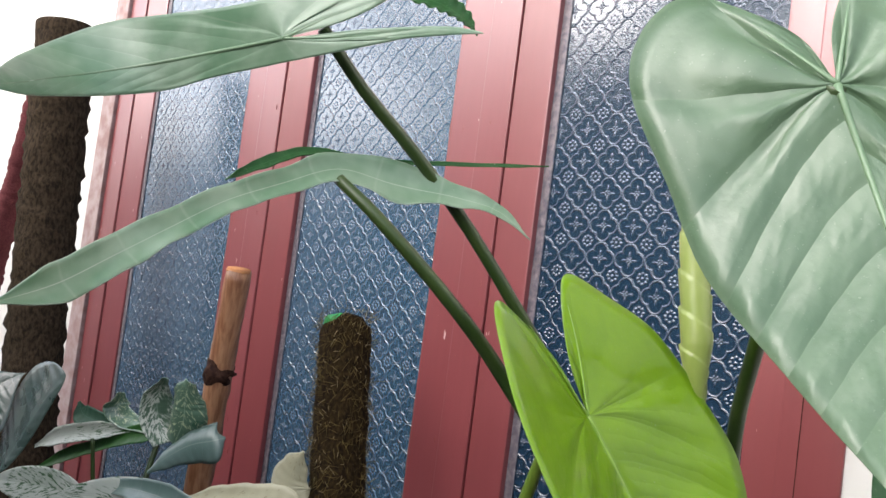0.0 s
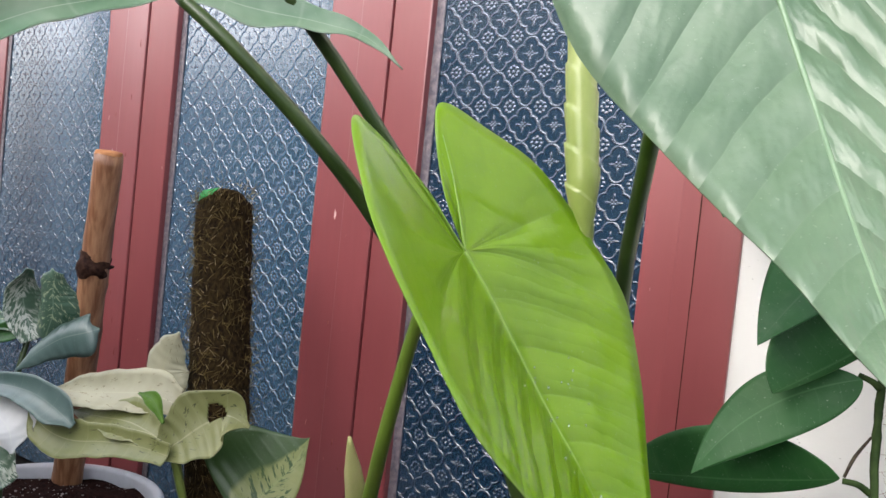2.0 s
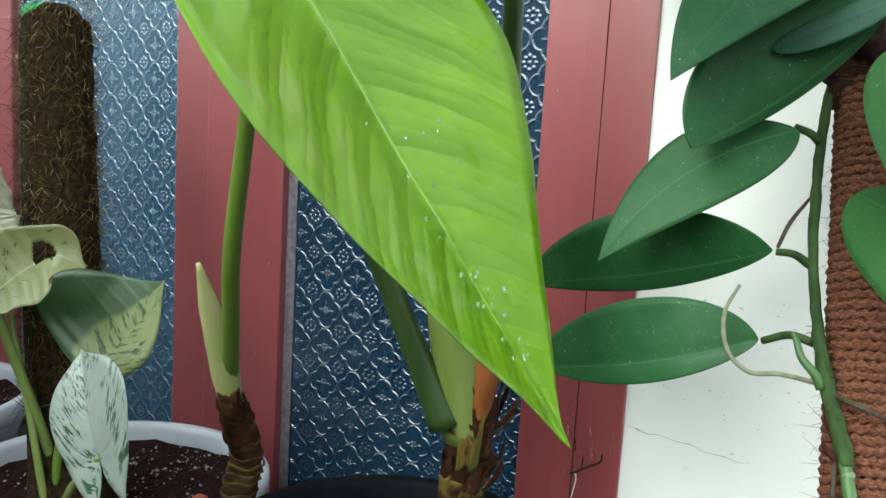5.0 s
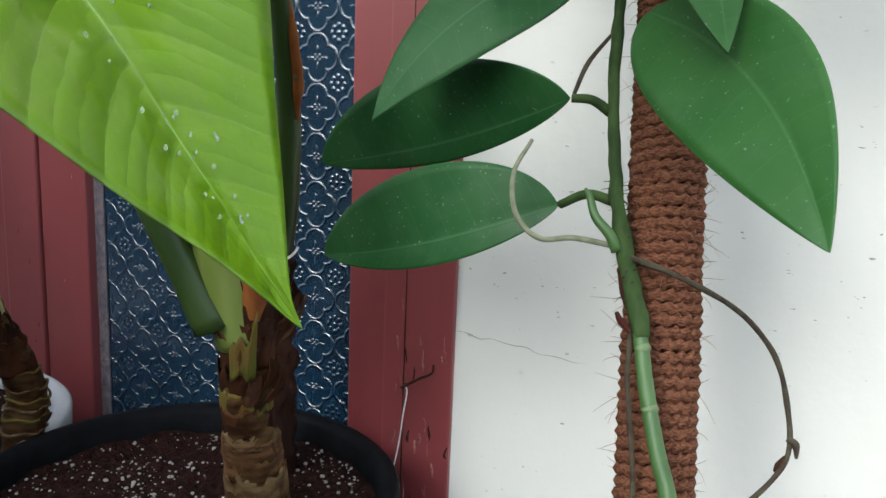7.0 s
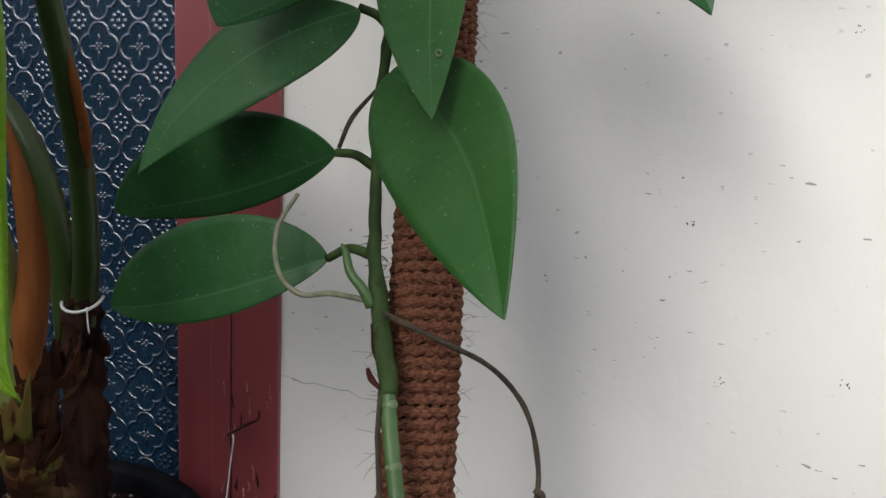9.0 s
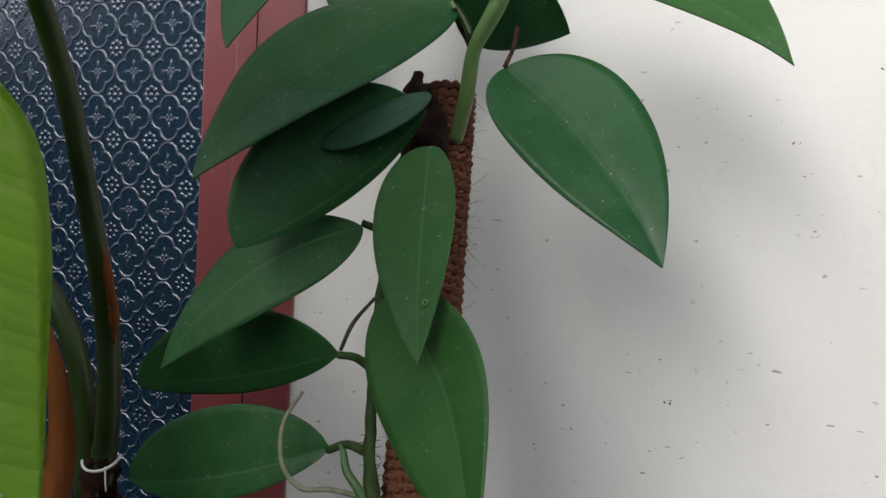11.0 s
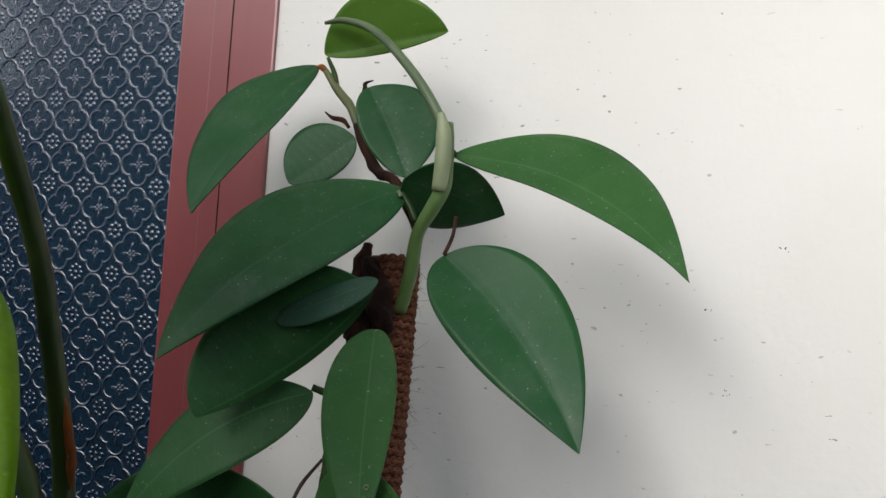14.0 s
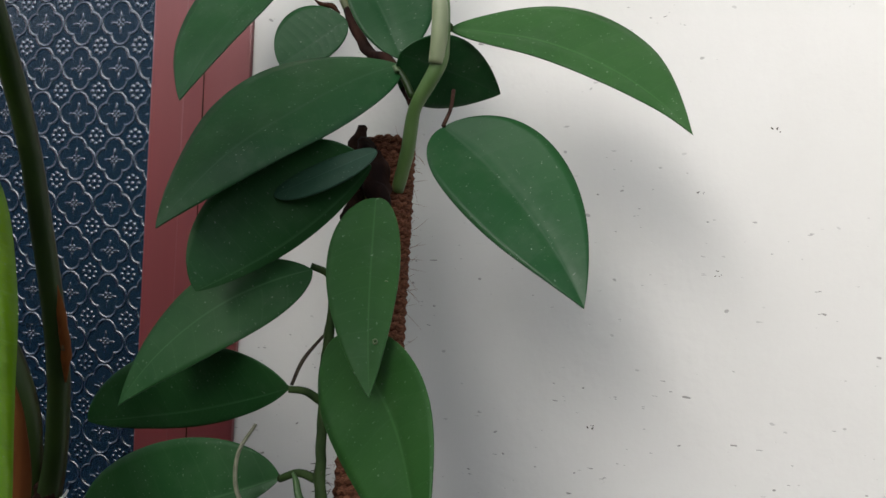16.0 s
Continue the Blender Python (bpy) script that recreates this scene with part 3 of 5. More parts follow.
post(-0.628, 0.063, 0.120, 0.1795)
post(-1.212, 0.064, 0.128, 0.196)
board(-0.1145, -0.0715, GLASS_Y - 0.008, GLASS_Y - 0.007)
board(-0.070, 0.0, -0.034, -0.034, name="jamb", label="red jamb board with flaking paint")
board(-1.792, -1.715, FRONT, FRONT, name="jamb")
part("seam", tube([(-0.0475, -0.0342, 0.02), (-0.0473, -0.0342, 0.5), (-0.0475, -0.0342, 1.0), (-0.0474, -0.0342, 2.0)], [0.0007, 0.0005, 0.0008, 0.0006], 6, 90, wobble=0.6), KNOT, window, "dark open seam in the board")
part("nail", tube([(-0.046, -0.030, 0.189), (-0.044, -0.043, 0.190), (-0.030, -0.041, 0.199), (-0.018, -0.038, 0.206), (-0.0165, -0.038, 0.214)], [0.0016, 0.0016, 0.0013, 0.0011, 0.0008], 8, 24), KNOT, window, "bent rusty nail")
part("wire", tube([(-0.043, -0.041, 0.192), (-0.039, -0.043, 0.186), (-0.043, -0.041, 0.165), (-0.048, -0.040, 0.13), (-0.054, -0.041, 0.10)], [0.0007], 6, 26), WIRE, window, "thin white wire hanging from the nail")
rnd = random.Random(15)
for k in range(34):
    x, z = rnd.uniform(-0.066, -0.003), 0.05 + 0.21 * rnd.random() ** 1.4
    run = [(x + rnd.uniform(-0.0015, 0.0015), -0.0339, z + i * rnd.uniform(0.002, 0.007)) for i in range(4)]
    part("paint_flake", tube(run, [0.0003, rnd.uniform(0.0006, 0.0016), 0.0008, 0.0002], 6, 8, wobble=0.9), FLAKE if k % 3 else KNOT, window)
for x0 in (-0.628, -1.212):
    for k in range(26):
        proud = k % 2
        x = x0 + (rnd.uniform(0.068, 0.118) if proud else rnd.uniform(0.003, 0.060))
        y, z = (FRONT - 0.0045 if proud else FRONT + 0.0006), rnd.uniform(0.12, 1.0)
        run = [(x + rnd.uniform(-0.0006, 0.0006), y, z + i * rnd.uniform(0.001, 0.005)) for i in range(4)]
        part("paint_flake", tube(run, [0.0002, rnd.uniform(0.0005, 0.0011), 0.0006, 0.0002], 6, 8, wobble=0.9), FLAKE, window)
    edge = [(x0 + 0.0012 + rnd.uniform(-0.0003, 0.0003), FRONT + 0.0004, 0.05 + 0.05 * i) for i in range(24)]
    part("worn_edge", tube(edge, [rnd.uniform(0.0001, 0.0013) for _ in range(40)], 6, 160, wobble=0.8), FLAKE, window, "board edge worn down to the pale undercoat")
board(-1.714, -1.640, FRONT + 0.004, GLASS_Y - 0.006)
part("trim_board", box((-1.862, -0.045, 0.0), (-1.793, 0.05, TOP), 0.003), PUTTY, window, "weathered greyish-pink trim board", smooth=False)
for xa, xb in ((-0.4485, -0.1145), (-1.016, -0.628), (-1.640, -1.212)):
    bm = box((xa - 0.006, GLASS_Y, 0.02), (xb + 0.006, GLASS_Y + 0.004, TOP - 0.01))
    # The two left panes take the copy whose colour holds the stronger reflection.
    part("pane", bm, GLASS if xa > -0.6 else GLASS_BRIGHT, window, "blue-black floral pattern glass pane" if xa > -0.6 else "blue floral pattern glass pane, brighter reflection put into its colour", smooth=False)
    bm = box((xa - 0.004, GLASS_Y - 0.0025, 0.02), (xa + 0.014, GLASS_Y - 0.0004, TOP - 0.02), 0.0008)
    part("putty_line", bm, SMEAR, window, "greyish smear of old putty", smooth=False)


# ---- pots ----
def speckle(centre, radius, z, count, seed, sizes, mat, name, label):
    rnd, bm = random.Random(seed), bmesh.new()
    for _ in range(count):
        r, th = radius * math.sqrt(rnd.random()), rnd.uniform(0, 2 * math.pi)
        q = Vector((centre[0] + r * math.cos(th), centre[1] + r * math.sin(th), z))
        if noise.noise(q * 24 + Vector((seed, 0, 0))) < rnd.uniform(-0.5, 0.25):
            continue
        q.z += 0.006 * noise.noise(q * 30) + 0.001
        size = sizes[0] + (sizes[1] - sizes[0]) * rnd.random() ** 2.2
        got = bmesh.ops.create_icosphere(bm, subdivisions=1, radius=size)
        sq = Vector((rnd.uniform(0.6, 1.3), rnd.uniform(0.6, 1.3), rnd.uniform(0.5, 0.9)))
        for v in got["verts"]:
            v.co = Vector((v.co.x * sq.x, v.co.y * sq.y, v.co.z * sq.z)) * (1 + 0.3 * noise.noise(v.co * 900 + q * 50)) + q
    return tagged(part(name, bm, mat, None, "", False), label, "perlite", "", "stuff")


def soil(centre, radius, z, label, seed):
    bm = bmesh.new()
    n, sides = 14, 56
    mid = bm.verts.new((centre[0], centre[1], z))
    rings = []
    for k in range(1, n + 1):
        ring = []
        for j in range(sides):
            th, r = 2 * math.pi * j / sides, radius * k / n
            q = Vector((centre[0] + r * math.cos(th), centre[1] + r * math.sin(th), z))
            q.z += 0.006 * noise.noise(q * 30) + 0.004 * noise.noise(q * 120)
            ring.append(bm.verts.new(q))
        rings.append(ring)
    for j in range(sides):
        bm.faces.new((mid, rings[0][j], rings[0][(j + 1) % sides]))
    for p, q in zip(rings, rings[1:]):
        for j in range(sides):
            bm.faces.new((p[j], q[j], q[(j + 1) % sides], p[(j + 1) % sides]))
    return tagged(part("potting_soil", bm, SOIL), label, "soil", "", "stuff")


def pot(name, centre, r, h, mat, label, flare=0.78, lip=0.006):
    thing = tagged(new(name), label, "plant pot", "plant pots")
    thing.location = (centre[0], centre[1], 0)
    w = 0.004
    body = [(r * flare * 0.2, 0.0), (r * flare, 0.0), (r * flare + 0.003, 0.003), (r - 0.006, h - 0.03), (r - 0.006, h - 0.029), (r - 0.006 - w, h - 0.029), (r * flare - w, 0.006), (r * flare * 0.2, 0.006)]
    part("body", lathe(body, (0, 0, 0)), mat, thing)
    rim = [(r - 0.0095, h - 0.034), (r - 0.0055, h - 0.034), (r + lip, h - 0.026), (r + lip + 0.001, h - 0.003), (r + lip - 0.002, h), (r - 0.004, h), (r - 0.0095, h - 0.006), (r - 0.0095, h - 0.034)]
    part("rim", lathe(rim, (0, 0, 0)), mat, thing, "rolled rim")
    return thing


BLACK_AT, PALE_AT, LEFT_AT = (-0.137, -0.217), (-0.472, -0.252), (-0.908, -0.262)
pot("flower_pot", BLACK_AT, 0.158, 0.151, POT_BLACK, "round black plastic pot of dark soil with perlite")
pot("flower_pot", PALE_AT, 0.160, 0.140, POT_WHITE, "round white plastic pot with the marbled climber")
pot("flower_pot", LEFT_AT, 0.168, 0.138, POT_WHITE, "round white plastic pot with a dark soil filling")
soil(BLACK_AT, 0.149, 0.128, "dark potting soil in the black pot", 1)
soil(PALE_AT, 0.151, 0.118, "dark potting soil in the white pot", 2)
soil(LEFT_AT, 0.159, 0.116, "dark potting soil in the second white pot", 3)
speckle(BLACK_AT, 0.144, 0.128, 1700, 4, (0.0004, 0.0019), PERLITE, "perlite", "white perlite grains on dark soil")
speckle(PALE_AT, 0.145, 0.118, 1200, 5, (0.0004, 0.0024), PERLITE, "perlite", "white perlite grains on dark soil")
speckle(LEFT_AT, 0.153, 0.116, 700, 6, (0.0005, 0.0022), PERLITE, "perlite", "white perlite grains on dark soil")

for q, r in (((-0.385, -0.205, 0.122), 0.007), ((-0.165, -0.255, 0.132), 0.009), ((-0.215, -0.262, 0.132), 0.005)):
    chip = box((-r, -r * 0.8, -r * 0.5), (r, r * 0.8, r * 0.5), r * 0.25)
    for v in chip.verts:
        v.co = v.co * (1 + 0.35 * noise.noise(v.co * 200 + Vector(q) * 9)) + Vector(q)
    tagged(part("brick_chip", chip, CHIP, None, "", False), "small red brick chip lying on dark soil", "chip", "brick chips")

# ---- the large arrow-leaved plants in the black pot ----
big = tagged(new("elephant_ear_plant"), "large elephant ear plant with silvery green leaves, in the black pot", "plant")
TRUNK_AT = [(-0.086, -0.190, 0.110), (-0.078, -0.203, 0.160), (-0.063, -0.231, 0.230), (-0.053, -0.243, 0.268), (-0.049, -0.247, 0.305)]
part("trunk", tube(TRUNK_AT, [0.026, 0.024, 0.021, 0.0185, 0.0165, 0.018, 0.0155, 0.017, 0.015], 28, 80, wobble=0.25), TRUNK, big, "ringed brown and yellow trunk")


def band(lo, hi, r0, r1, mat, seed, label, jag=0.006, arc=(0.0, 1.0), name="dry_sheath"):
    """A torn sheath wrapped round the trunk between two heights."""
    bm, sides, rows = bmesh.new(), 40, 6
    run = spline(TRUNK_AT, 60)
    grid = []
    for j in range(sides + 1):
        th = 2 * math.pi * (arc[0] + (arc[1] - arc[0]) * j / sides)
        top = hi + jag * noise.noise(Vector((math.cos(th) * 3.1, math.sin(th) * 3.1, seed))) + 0.5 * jag * noise.noise(Vector((th * 5, seed, 2)))
        low = lo + 0.4 * jag * noise.noise(Vector((th * 3, 1, seed)))
        col = []
        for k in range(rows + 1):
            z = low + (top - low) * k / rows
            c = min(run, key=lambda q: abs(q.z - z))
            r = r0 + (r1 - r0) * (k / rows) ** 1.5 + 0.0012 * noise.noise(Vector((math.cos(th) * 4, math.sin(th) * 4, z * 90 + seed)))
            col.append(bm.verts.new((c.x + r * math.cos(th), c.y + r * math.sin(th), z)))
        grid.append(col)
    for p, q in zip(grid, grid[1:]):
        for k in range(rows):
            bm.faces.new((p[k], q[k], q[k + 1], p[k + 1]))
    ob = part(name, bm, mat, big, label)
    sol = ob.modifiers.new("thickness", "SOLIDIFY")
    sol.thickness = 0.0006


band(0.112, 0.158, 0.0255, 0.0225, BARK, 9, "brown ringed bark", 0.010)
band(0.152, 0.176, 0.0235, 0.0225, SCAR_PALE, 10, "pale ragged leaf scar", 0.012)
band(0.172, 0.206, 0.0215, 0.0200, BARK, 1, "brown ringed bark")
band(0.200, 0.214, 0.0202, 0.0186, SCAR_PALE, 2, "pale ragged leaf scar", 0.008)
band(0.211, 0.234, 0.0182, 0.0180, DRY, 3, "dark brown sheath remains", 0.006)
band(0.230, 0.250, 0.0178, 0.0182, SCAR, 4, "yellow-green ring of fresh bark", 0.004)
band(0.247, 0.268, 0.0175, 0.0195, DRY, 5, "torn dry brown sheath", 0.012)
band(0.263, 0.293, 0.0205, 0.0228, SCAR, 6, "yellow-green torn sheath", 0.022, (0.77, 0.90))
band(0.266, 0.304, 0.0172, 0.0205, DRY, 7, "torn dark reddish-brown sheath", 0.016)
band(0.290, 0.322, 0.0190, 0.0215, DRY, 8, "torn dark reddish-brown sheath", 0.018, (0.70, 1.10))
rnd = random.Random(3)
for k in range(12):
    th, z = rnd.uniform(-2.2, 0.9), rnd.uniform(0.235, 0.300)
    out = Vector((math.cos(th), math.sin(th), 0))
    lo = Vector((-0.051, -0.244, z)) + out * 0.018
    hi = lo + Vector((rnd.uniform(-0.010, 0.010), rnd.uniform(-0.010, 0.010), rnd.uniform(0.018, 0.036))) + out * rnd.uniform(0.000, 0.012)
    leaf("dry_sheath", (DRY, DRY, DRY, BARK)[k % 4], big, (*lo, *hi, math.degrees(th) + 72 + rnd.uniform(-25, 25), 0.004, 0.006, 0.001, -0.15, 0.004, 0.35, 0.35, 0, 0), n=14, m=4, ripple=0.003, veins=5, thick=0.0005, label="torn dry sheath")
for k in range(6):
    th, z = rnd.uniform(-1.9, 0.6), rnd.uniform(0.260, 0.300)
    lo = Vector((-0.108 + 0.011 * math.cos(th), -0.139 + 0.011 * math.sin(th), z))
    hi = lo + Vector((rnd.uniform(-0.003, 0.008), rnd.uniform(-0.012, 0.002), rnd.uniform(0.012, 0.028)))
    leaf("dry_sheath", (DRY, DRY_DARK)[k % 2], big, (*lo, *hi, rnd.uniform(-60, 60), 0.004, 0.007, 0.002, -0.2, 0.004, 0.35, 0.35, 0, 0), n=14, m=4, ripple=0.003, veins=5, thick=0.0005, label="ragged dark fibrous sheath")
# Second stem: the shadow it stands in is painted by the dark material.
part("trunk", tube([(-0.116, -0.128, 0.110), (-0.116, -0.131, 0.180), (-0.113, -0.135, 0.250), (-0.107, -0.1396, 0.310), (-0.101, -0.144, 0.330)], [0.017, 0.016, 0.0155, 0.0135, 0.0105], 18, 40, wobble=0.5), DRY_DARK, big, "reddish-brown sheathed stem, its shadow put into the dark colour")
petiole(big, [(-0.052, -0.247, 0.285), (-0.056, -0.258, 0.34), (-0.068, -0.275, 0.45), (-0.048, -0.310, 0.60), (-0.045, -0.317, 0.63)], [0.019, 0.020, 0.015, 0.008, 0.007], SHEATH, "sheath", "pale green leaf sheath", 14)
petiole(big, [(-0.042, -0.255, 0.30), (-0.033, -0.257, 0.34), (-0.028, -0.257, 0.375), (-0.031, -0.260, 0.419), (-0.040, -0.263, 0.460)], [0.009, 0.010, 0.0085, 0.006, 0.001], ORANGE, "dry_sheath", "dry orange-brown sheath")
petiole(big, [(-0.0600, -0.2665, 0.2972), (-0.0812, -0.2840, 0.3572), (-0.1172, -0.3323, 0.4791), (-0.1765, -0.4042, 0.5978), (-0.1943, -0.4691, 0.6608), (-0.2330, -0.5280, 0.7230), (-0.2700, -0.5500, 0.7560)], [0.013, 0.009, 0.0072, 0.0064, 0.0058, 0.005], PETIOLE_DARK, n=40)
petiole(big, [(-0.1238, -0.1380, 0.2786), (-0.1191, -0.1466, 0.3473), (-0.1178, -0.1518, 0.3821), (-0.1228, -0.1562, 0.4113), (-0.1324, -0.1601, 0.4375), (-0.1472, -0.1637, 0.4611), (-0.1660, -0.1720, 0.4840), (-0.1860, -0.2050, 0.5200), (-0.1880, -0.2800, 0.5720), (-0.1705, -0.3588, 0.6211), (-0.2134, -0.4344, 0.7250), (-0.2392, -0.4935, 0.7866), (-0.2575, -0.5459, 0.8304), (-0.2627, -0.5932, 0.8690)], [0.0095, 0.0094, 0.0090, 0.0084, 0.0070, 0.0060, 0.0056, 0.005], PETIOLE_DARK, n=40)
petiole(big, [(-0.109, -0.138, 0.300), (-0.103, -0.142, 0.322), (-0.087, -0.1556, 0.360), (-0.0698, -0.1755, 0.420), (-0.0547, -0.2018, 0.480), (-0.0446, -0.2279, 0.540), (-0.030, -0.2602, 0.600), (0.0007, -0.3193, 0.660), (0.052, -0.420, 0.750), (0.1029, -0.5151, 0.818)], [0.0115, 0.0098, 0.0086, 0.0078, 0.0070, 0.0066, 0.006], PETIOLE_DARK, n=40)
petiole(big, [(-0.0600, -0.180, 0.425), (-0.0525, -0.190, 0.448), (-0.0470, -0.202, 0.476), (-0.0440, -0.212, 0.502)], [0.0010, 0.0040, 0.0036, 0.0008], ORANGE, "dry_sheath", "dry orange-brown sheath tip", wobble=0.3)
petiole(big, [(-0.0510, -0.1945, 0.452), (-0.0490, -0.1965, 0.459)], [0.0018, 0.0012], SCAR_PALE, "torn_tip", "pale torn sheath end", n=4)
bm = tube([(-0.0465, -0.3158, 0.6100), (-0.0499, -0.3190, 0.6572), (-0.0626, -0.3133, 0.7320), (-0.0742, -0.3086, 0.8156), (-0.0835, -0.3066, 0.8812)], [0.0066, 0.0136, 0.0132, 0.0094, 0.002], 48, 200)
for v in bm.verts:
    mid = Vector((-0.047 - (v.co.z - 0.657) * 0.148, -0.3205, v.co.z))
    turn = (math.atan2(v.co.y - mid.y, v.co.x - mid.x) / (2 * math.pi) + v.co.z / 0.032) % 1.0
    v.co = mid + (v.co - mid) * (0.93 + 0.14 * turn)
part("rolled_leaf", bm, ROLLED, big, "pale yellow-green leaf still rolled up")
tie = tagged(new("plant_tie"), "white plastic tie round the leaf stalks", "tie")
part("loop", tube([(-0.1045 + 0.0150 * math.cos(k * math.pi / 8), -0.1415 + 0.0150 * math.sin(k * math.pi / 8), 0.3235 - 0.002 * math.cos(k * math.pi / 8) + 0.008 * math.sin(k * math.pi / 8)) for k in range(7, 18)], [0.0012], 6, 40), WIRE, tie)
part("tail", tube([(-0.0925, -0.1510, 0.3190), (-0.0905, -0.1525, 0.3090), (-0.0890, -0.1530, 0.3000)], [0.0006], 6, 10), WIRE, tie)
blade("leaf", LEAF_SHEEN, big, [(-0.2466, -0.8115, 0.6349), (-0.2624, -0.7694, 0.6489), (-0.2745, -0.7301, 0.6699), (-0.2780, -0.6905, 0.6944), (-0.2817, -0.6461, 0.7211), (-0.2835, -0.5960, 0.7435), (-0.2763, -0.5460, 0.7648), (-0.2503, -0.5034, 0.7594), (-0.2150, -0.4688, 0.7558), (-0.1850, -0.4423, 0.7487), (-0.1616, -0.4221, 0.7277)],
      [0.0012, 0.0128, 0.0133, 0.0122, 0.0111, 0.0116, 0.0143, 0.0217, 0.0124, 0.0062, 0.0005], SIDEWAYS, label="green leaf arched over its stalk, pale sheen put into its colour")
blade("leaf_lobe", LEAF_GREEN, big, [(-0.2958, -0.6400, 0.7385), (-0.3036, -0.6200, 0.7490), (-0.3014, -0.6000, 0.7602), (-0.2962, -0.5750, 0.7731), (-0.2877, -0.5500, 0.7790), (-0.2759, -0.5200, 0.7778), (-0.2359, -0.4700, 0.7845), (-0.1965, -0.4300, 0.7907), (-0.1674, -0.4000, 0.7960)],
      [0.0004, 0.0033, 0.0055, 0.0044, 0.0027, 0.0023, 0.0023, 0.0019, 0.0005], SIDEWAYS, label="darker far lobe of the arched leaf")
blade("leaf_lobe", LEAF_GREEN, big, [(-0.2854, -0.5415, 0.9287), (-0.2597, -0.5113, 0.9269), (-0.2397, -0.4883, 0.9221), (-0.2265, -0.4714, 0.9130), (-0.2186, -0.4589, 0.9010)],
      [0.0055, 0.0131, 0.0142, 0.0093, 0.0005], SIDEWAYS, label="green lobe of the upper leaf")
leaf("leaf", LEAF_SHEEN, big, (-0.2785, -0.6178, 0.855, -0.3052, -0.8186, 0.7658, -27.7944, 0.0244, 0.0508, -0.1185, -0.1388, 0.0636, 0.4368, 0.418, 0.4178, 1.0423), "heart", midrib=(0.0018, RIB_PALE), n=60, m=9, ripple=0.0025, label="green leaf seen along its edge, pale sheen put into its colour")
leaf("leaf", LEAF_PALE, big, (0.1029, -0.5151, 0.818, 0.2272, -0.6451, 0.5682, -1.6654, 0.0516, 0.0959, -0.0497, 0.0388, -0.0131, 0.7422, 0.2751, 0.2351, 0.7372), "heart", midrib=(0.0022, RIB_PALE), n=60, m=9, ripple=0.009, veins=9, rib=0.0008, label="large silvery green arrow-shaped leaf")

young = tagged(new("elephant_ear_plant"), "young elephant ear plant with one lime green leaf", "plant")
YOUNG_AT = [(-0.345, -0.198, 0.100), (-0.330, -0.201, 0.155), (-0.3178, -0.2073, 0.190), (-0.3039, -0.2410, 0.250), (-0.2970, -0.2550, 0.275)]
part("trunk", tube(YOUNG_AT, [0.0175, 0.0168, 0.0155, 0.0135, 0.0110], 18, 40, wobble=0.2), TRUNK, young, "ringed yellow-brown stem")
part("dry_sheath", tube([(-0.3135, -0.219, 0.212), (-0.3039, -0.2410, 0.250), (-0.2965, -0.2560, 0.278)], [0.0158, 0.0142, 0.0105], 16, 18, wobble=0.3), DRY, young, "dry reddish-brown sheath")
for k, r in enumerate((0.0178, 0.0176, 0.0172, 0.0168, 0.0162, 0.0158)):
    x, y, z = spline(YOUNG_AT, 40)[8 + 3 * k]
    ring = [(x + r * math.cos(a * math.pi / 9), y + r * math.sin(a * math.pi / 9), z + 0.0015 * math.sin(a * 1.3 + k)) for a in range(19)]
    part("leaf_scar", tube(ring, [0.0009, 0.0016, 0.0010, 0.0018, 0.0009], 6, 60, wobble=0.7), (SCAR_PALE, SCAR)[k % 2], young, "raised yellowish ring scar")
petiole(young, [(-0.3030, -0.243, 0.252), (-0.2951, -0.2590, 0.285), (-0.2863, -0.2765, 0.320), (-0.2785, -0.2960, 0.357), (-0.2703, -0.3156, 0.395)], [0.0105, 0.0128, 0.0118, 0.0088, 0.002], SHEATH_CREAM, "sheath", "pale yellow-green leaf sheath", 12)
petiole(young, [(-0.3000, -0.249, 0.262), (-0.2890, -0.2600, 0.290), (-0.2600, -0.2880, 0.333), (-0.2109, -0.3373, 0.410), (-0.1770, -0.3616, 0.490), (-0.1441, -0.3862, 0.550), (-0.1120, -0.4130, 0.583), (-0.0870, -0.4260, 0.592)], [0.0085, 0.0078, 0.0070, 0.0060, 0.005, 0.004], PETIOLE, n=40)
leaf("leaf", LEAF_LIME, young, (-0.0756, -0.4391, 0.594, 0.0762, -0.3672, 0.3423, -64.828, 0.1176, 0.1534, -0.0042, 0.3312, -0.008, 0.6388, 0.3471, 0.3833, 0.4106), "heart", midrib=(0.0013, RIB_LIME), n=96, m=12, ripple=0.0042, veins=8, rib=0.0015, lobes=(0.9, 0.84), flare=(1.0, 1.25), label="glossy lime green heart-shaped leaf")

rnd, bm = random.Random(7), bmesh.new()
for _ in range(40):
    a = rnd.uniform(0.3, 0.9)
    q = leaf.place(a, rnd.uniform(-0.07, 0.06) * (0.95 - a)) + leaf.normal * 0.0015
    got = bmesh.ops.create_icosphere(bm, subdivisions=2, radius=rnd.uniform(0.0005, 0.0010))
    for v in got["verts"]:
        v.co = Vector((v.co.x, v.co.y, v.co.z * 1.5)) + q
tagged(part("dew", bm, DROP, young), "clear dew on the leaf", "", "", "stuff")

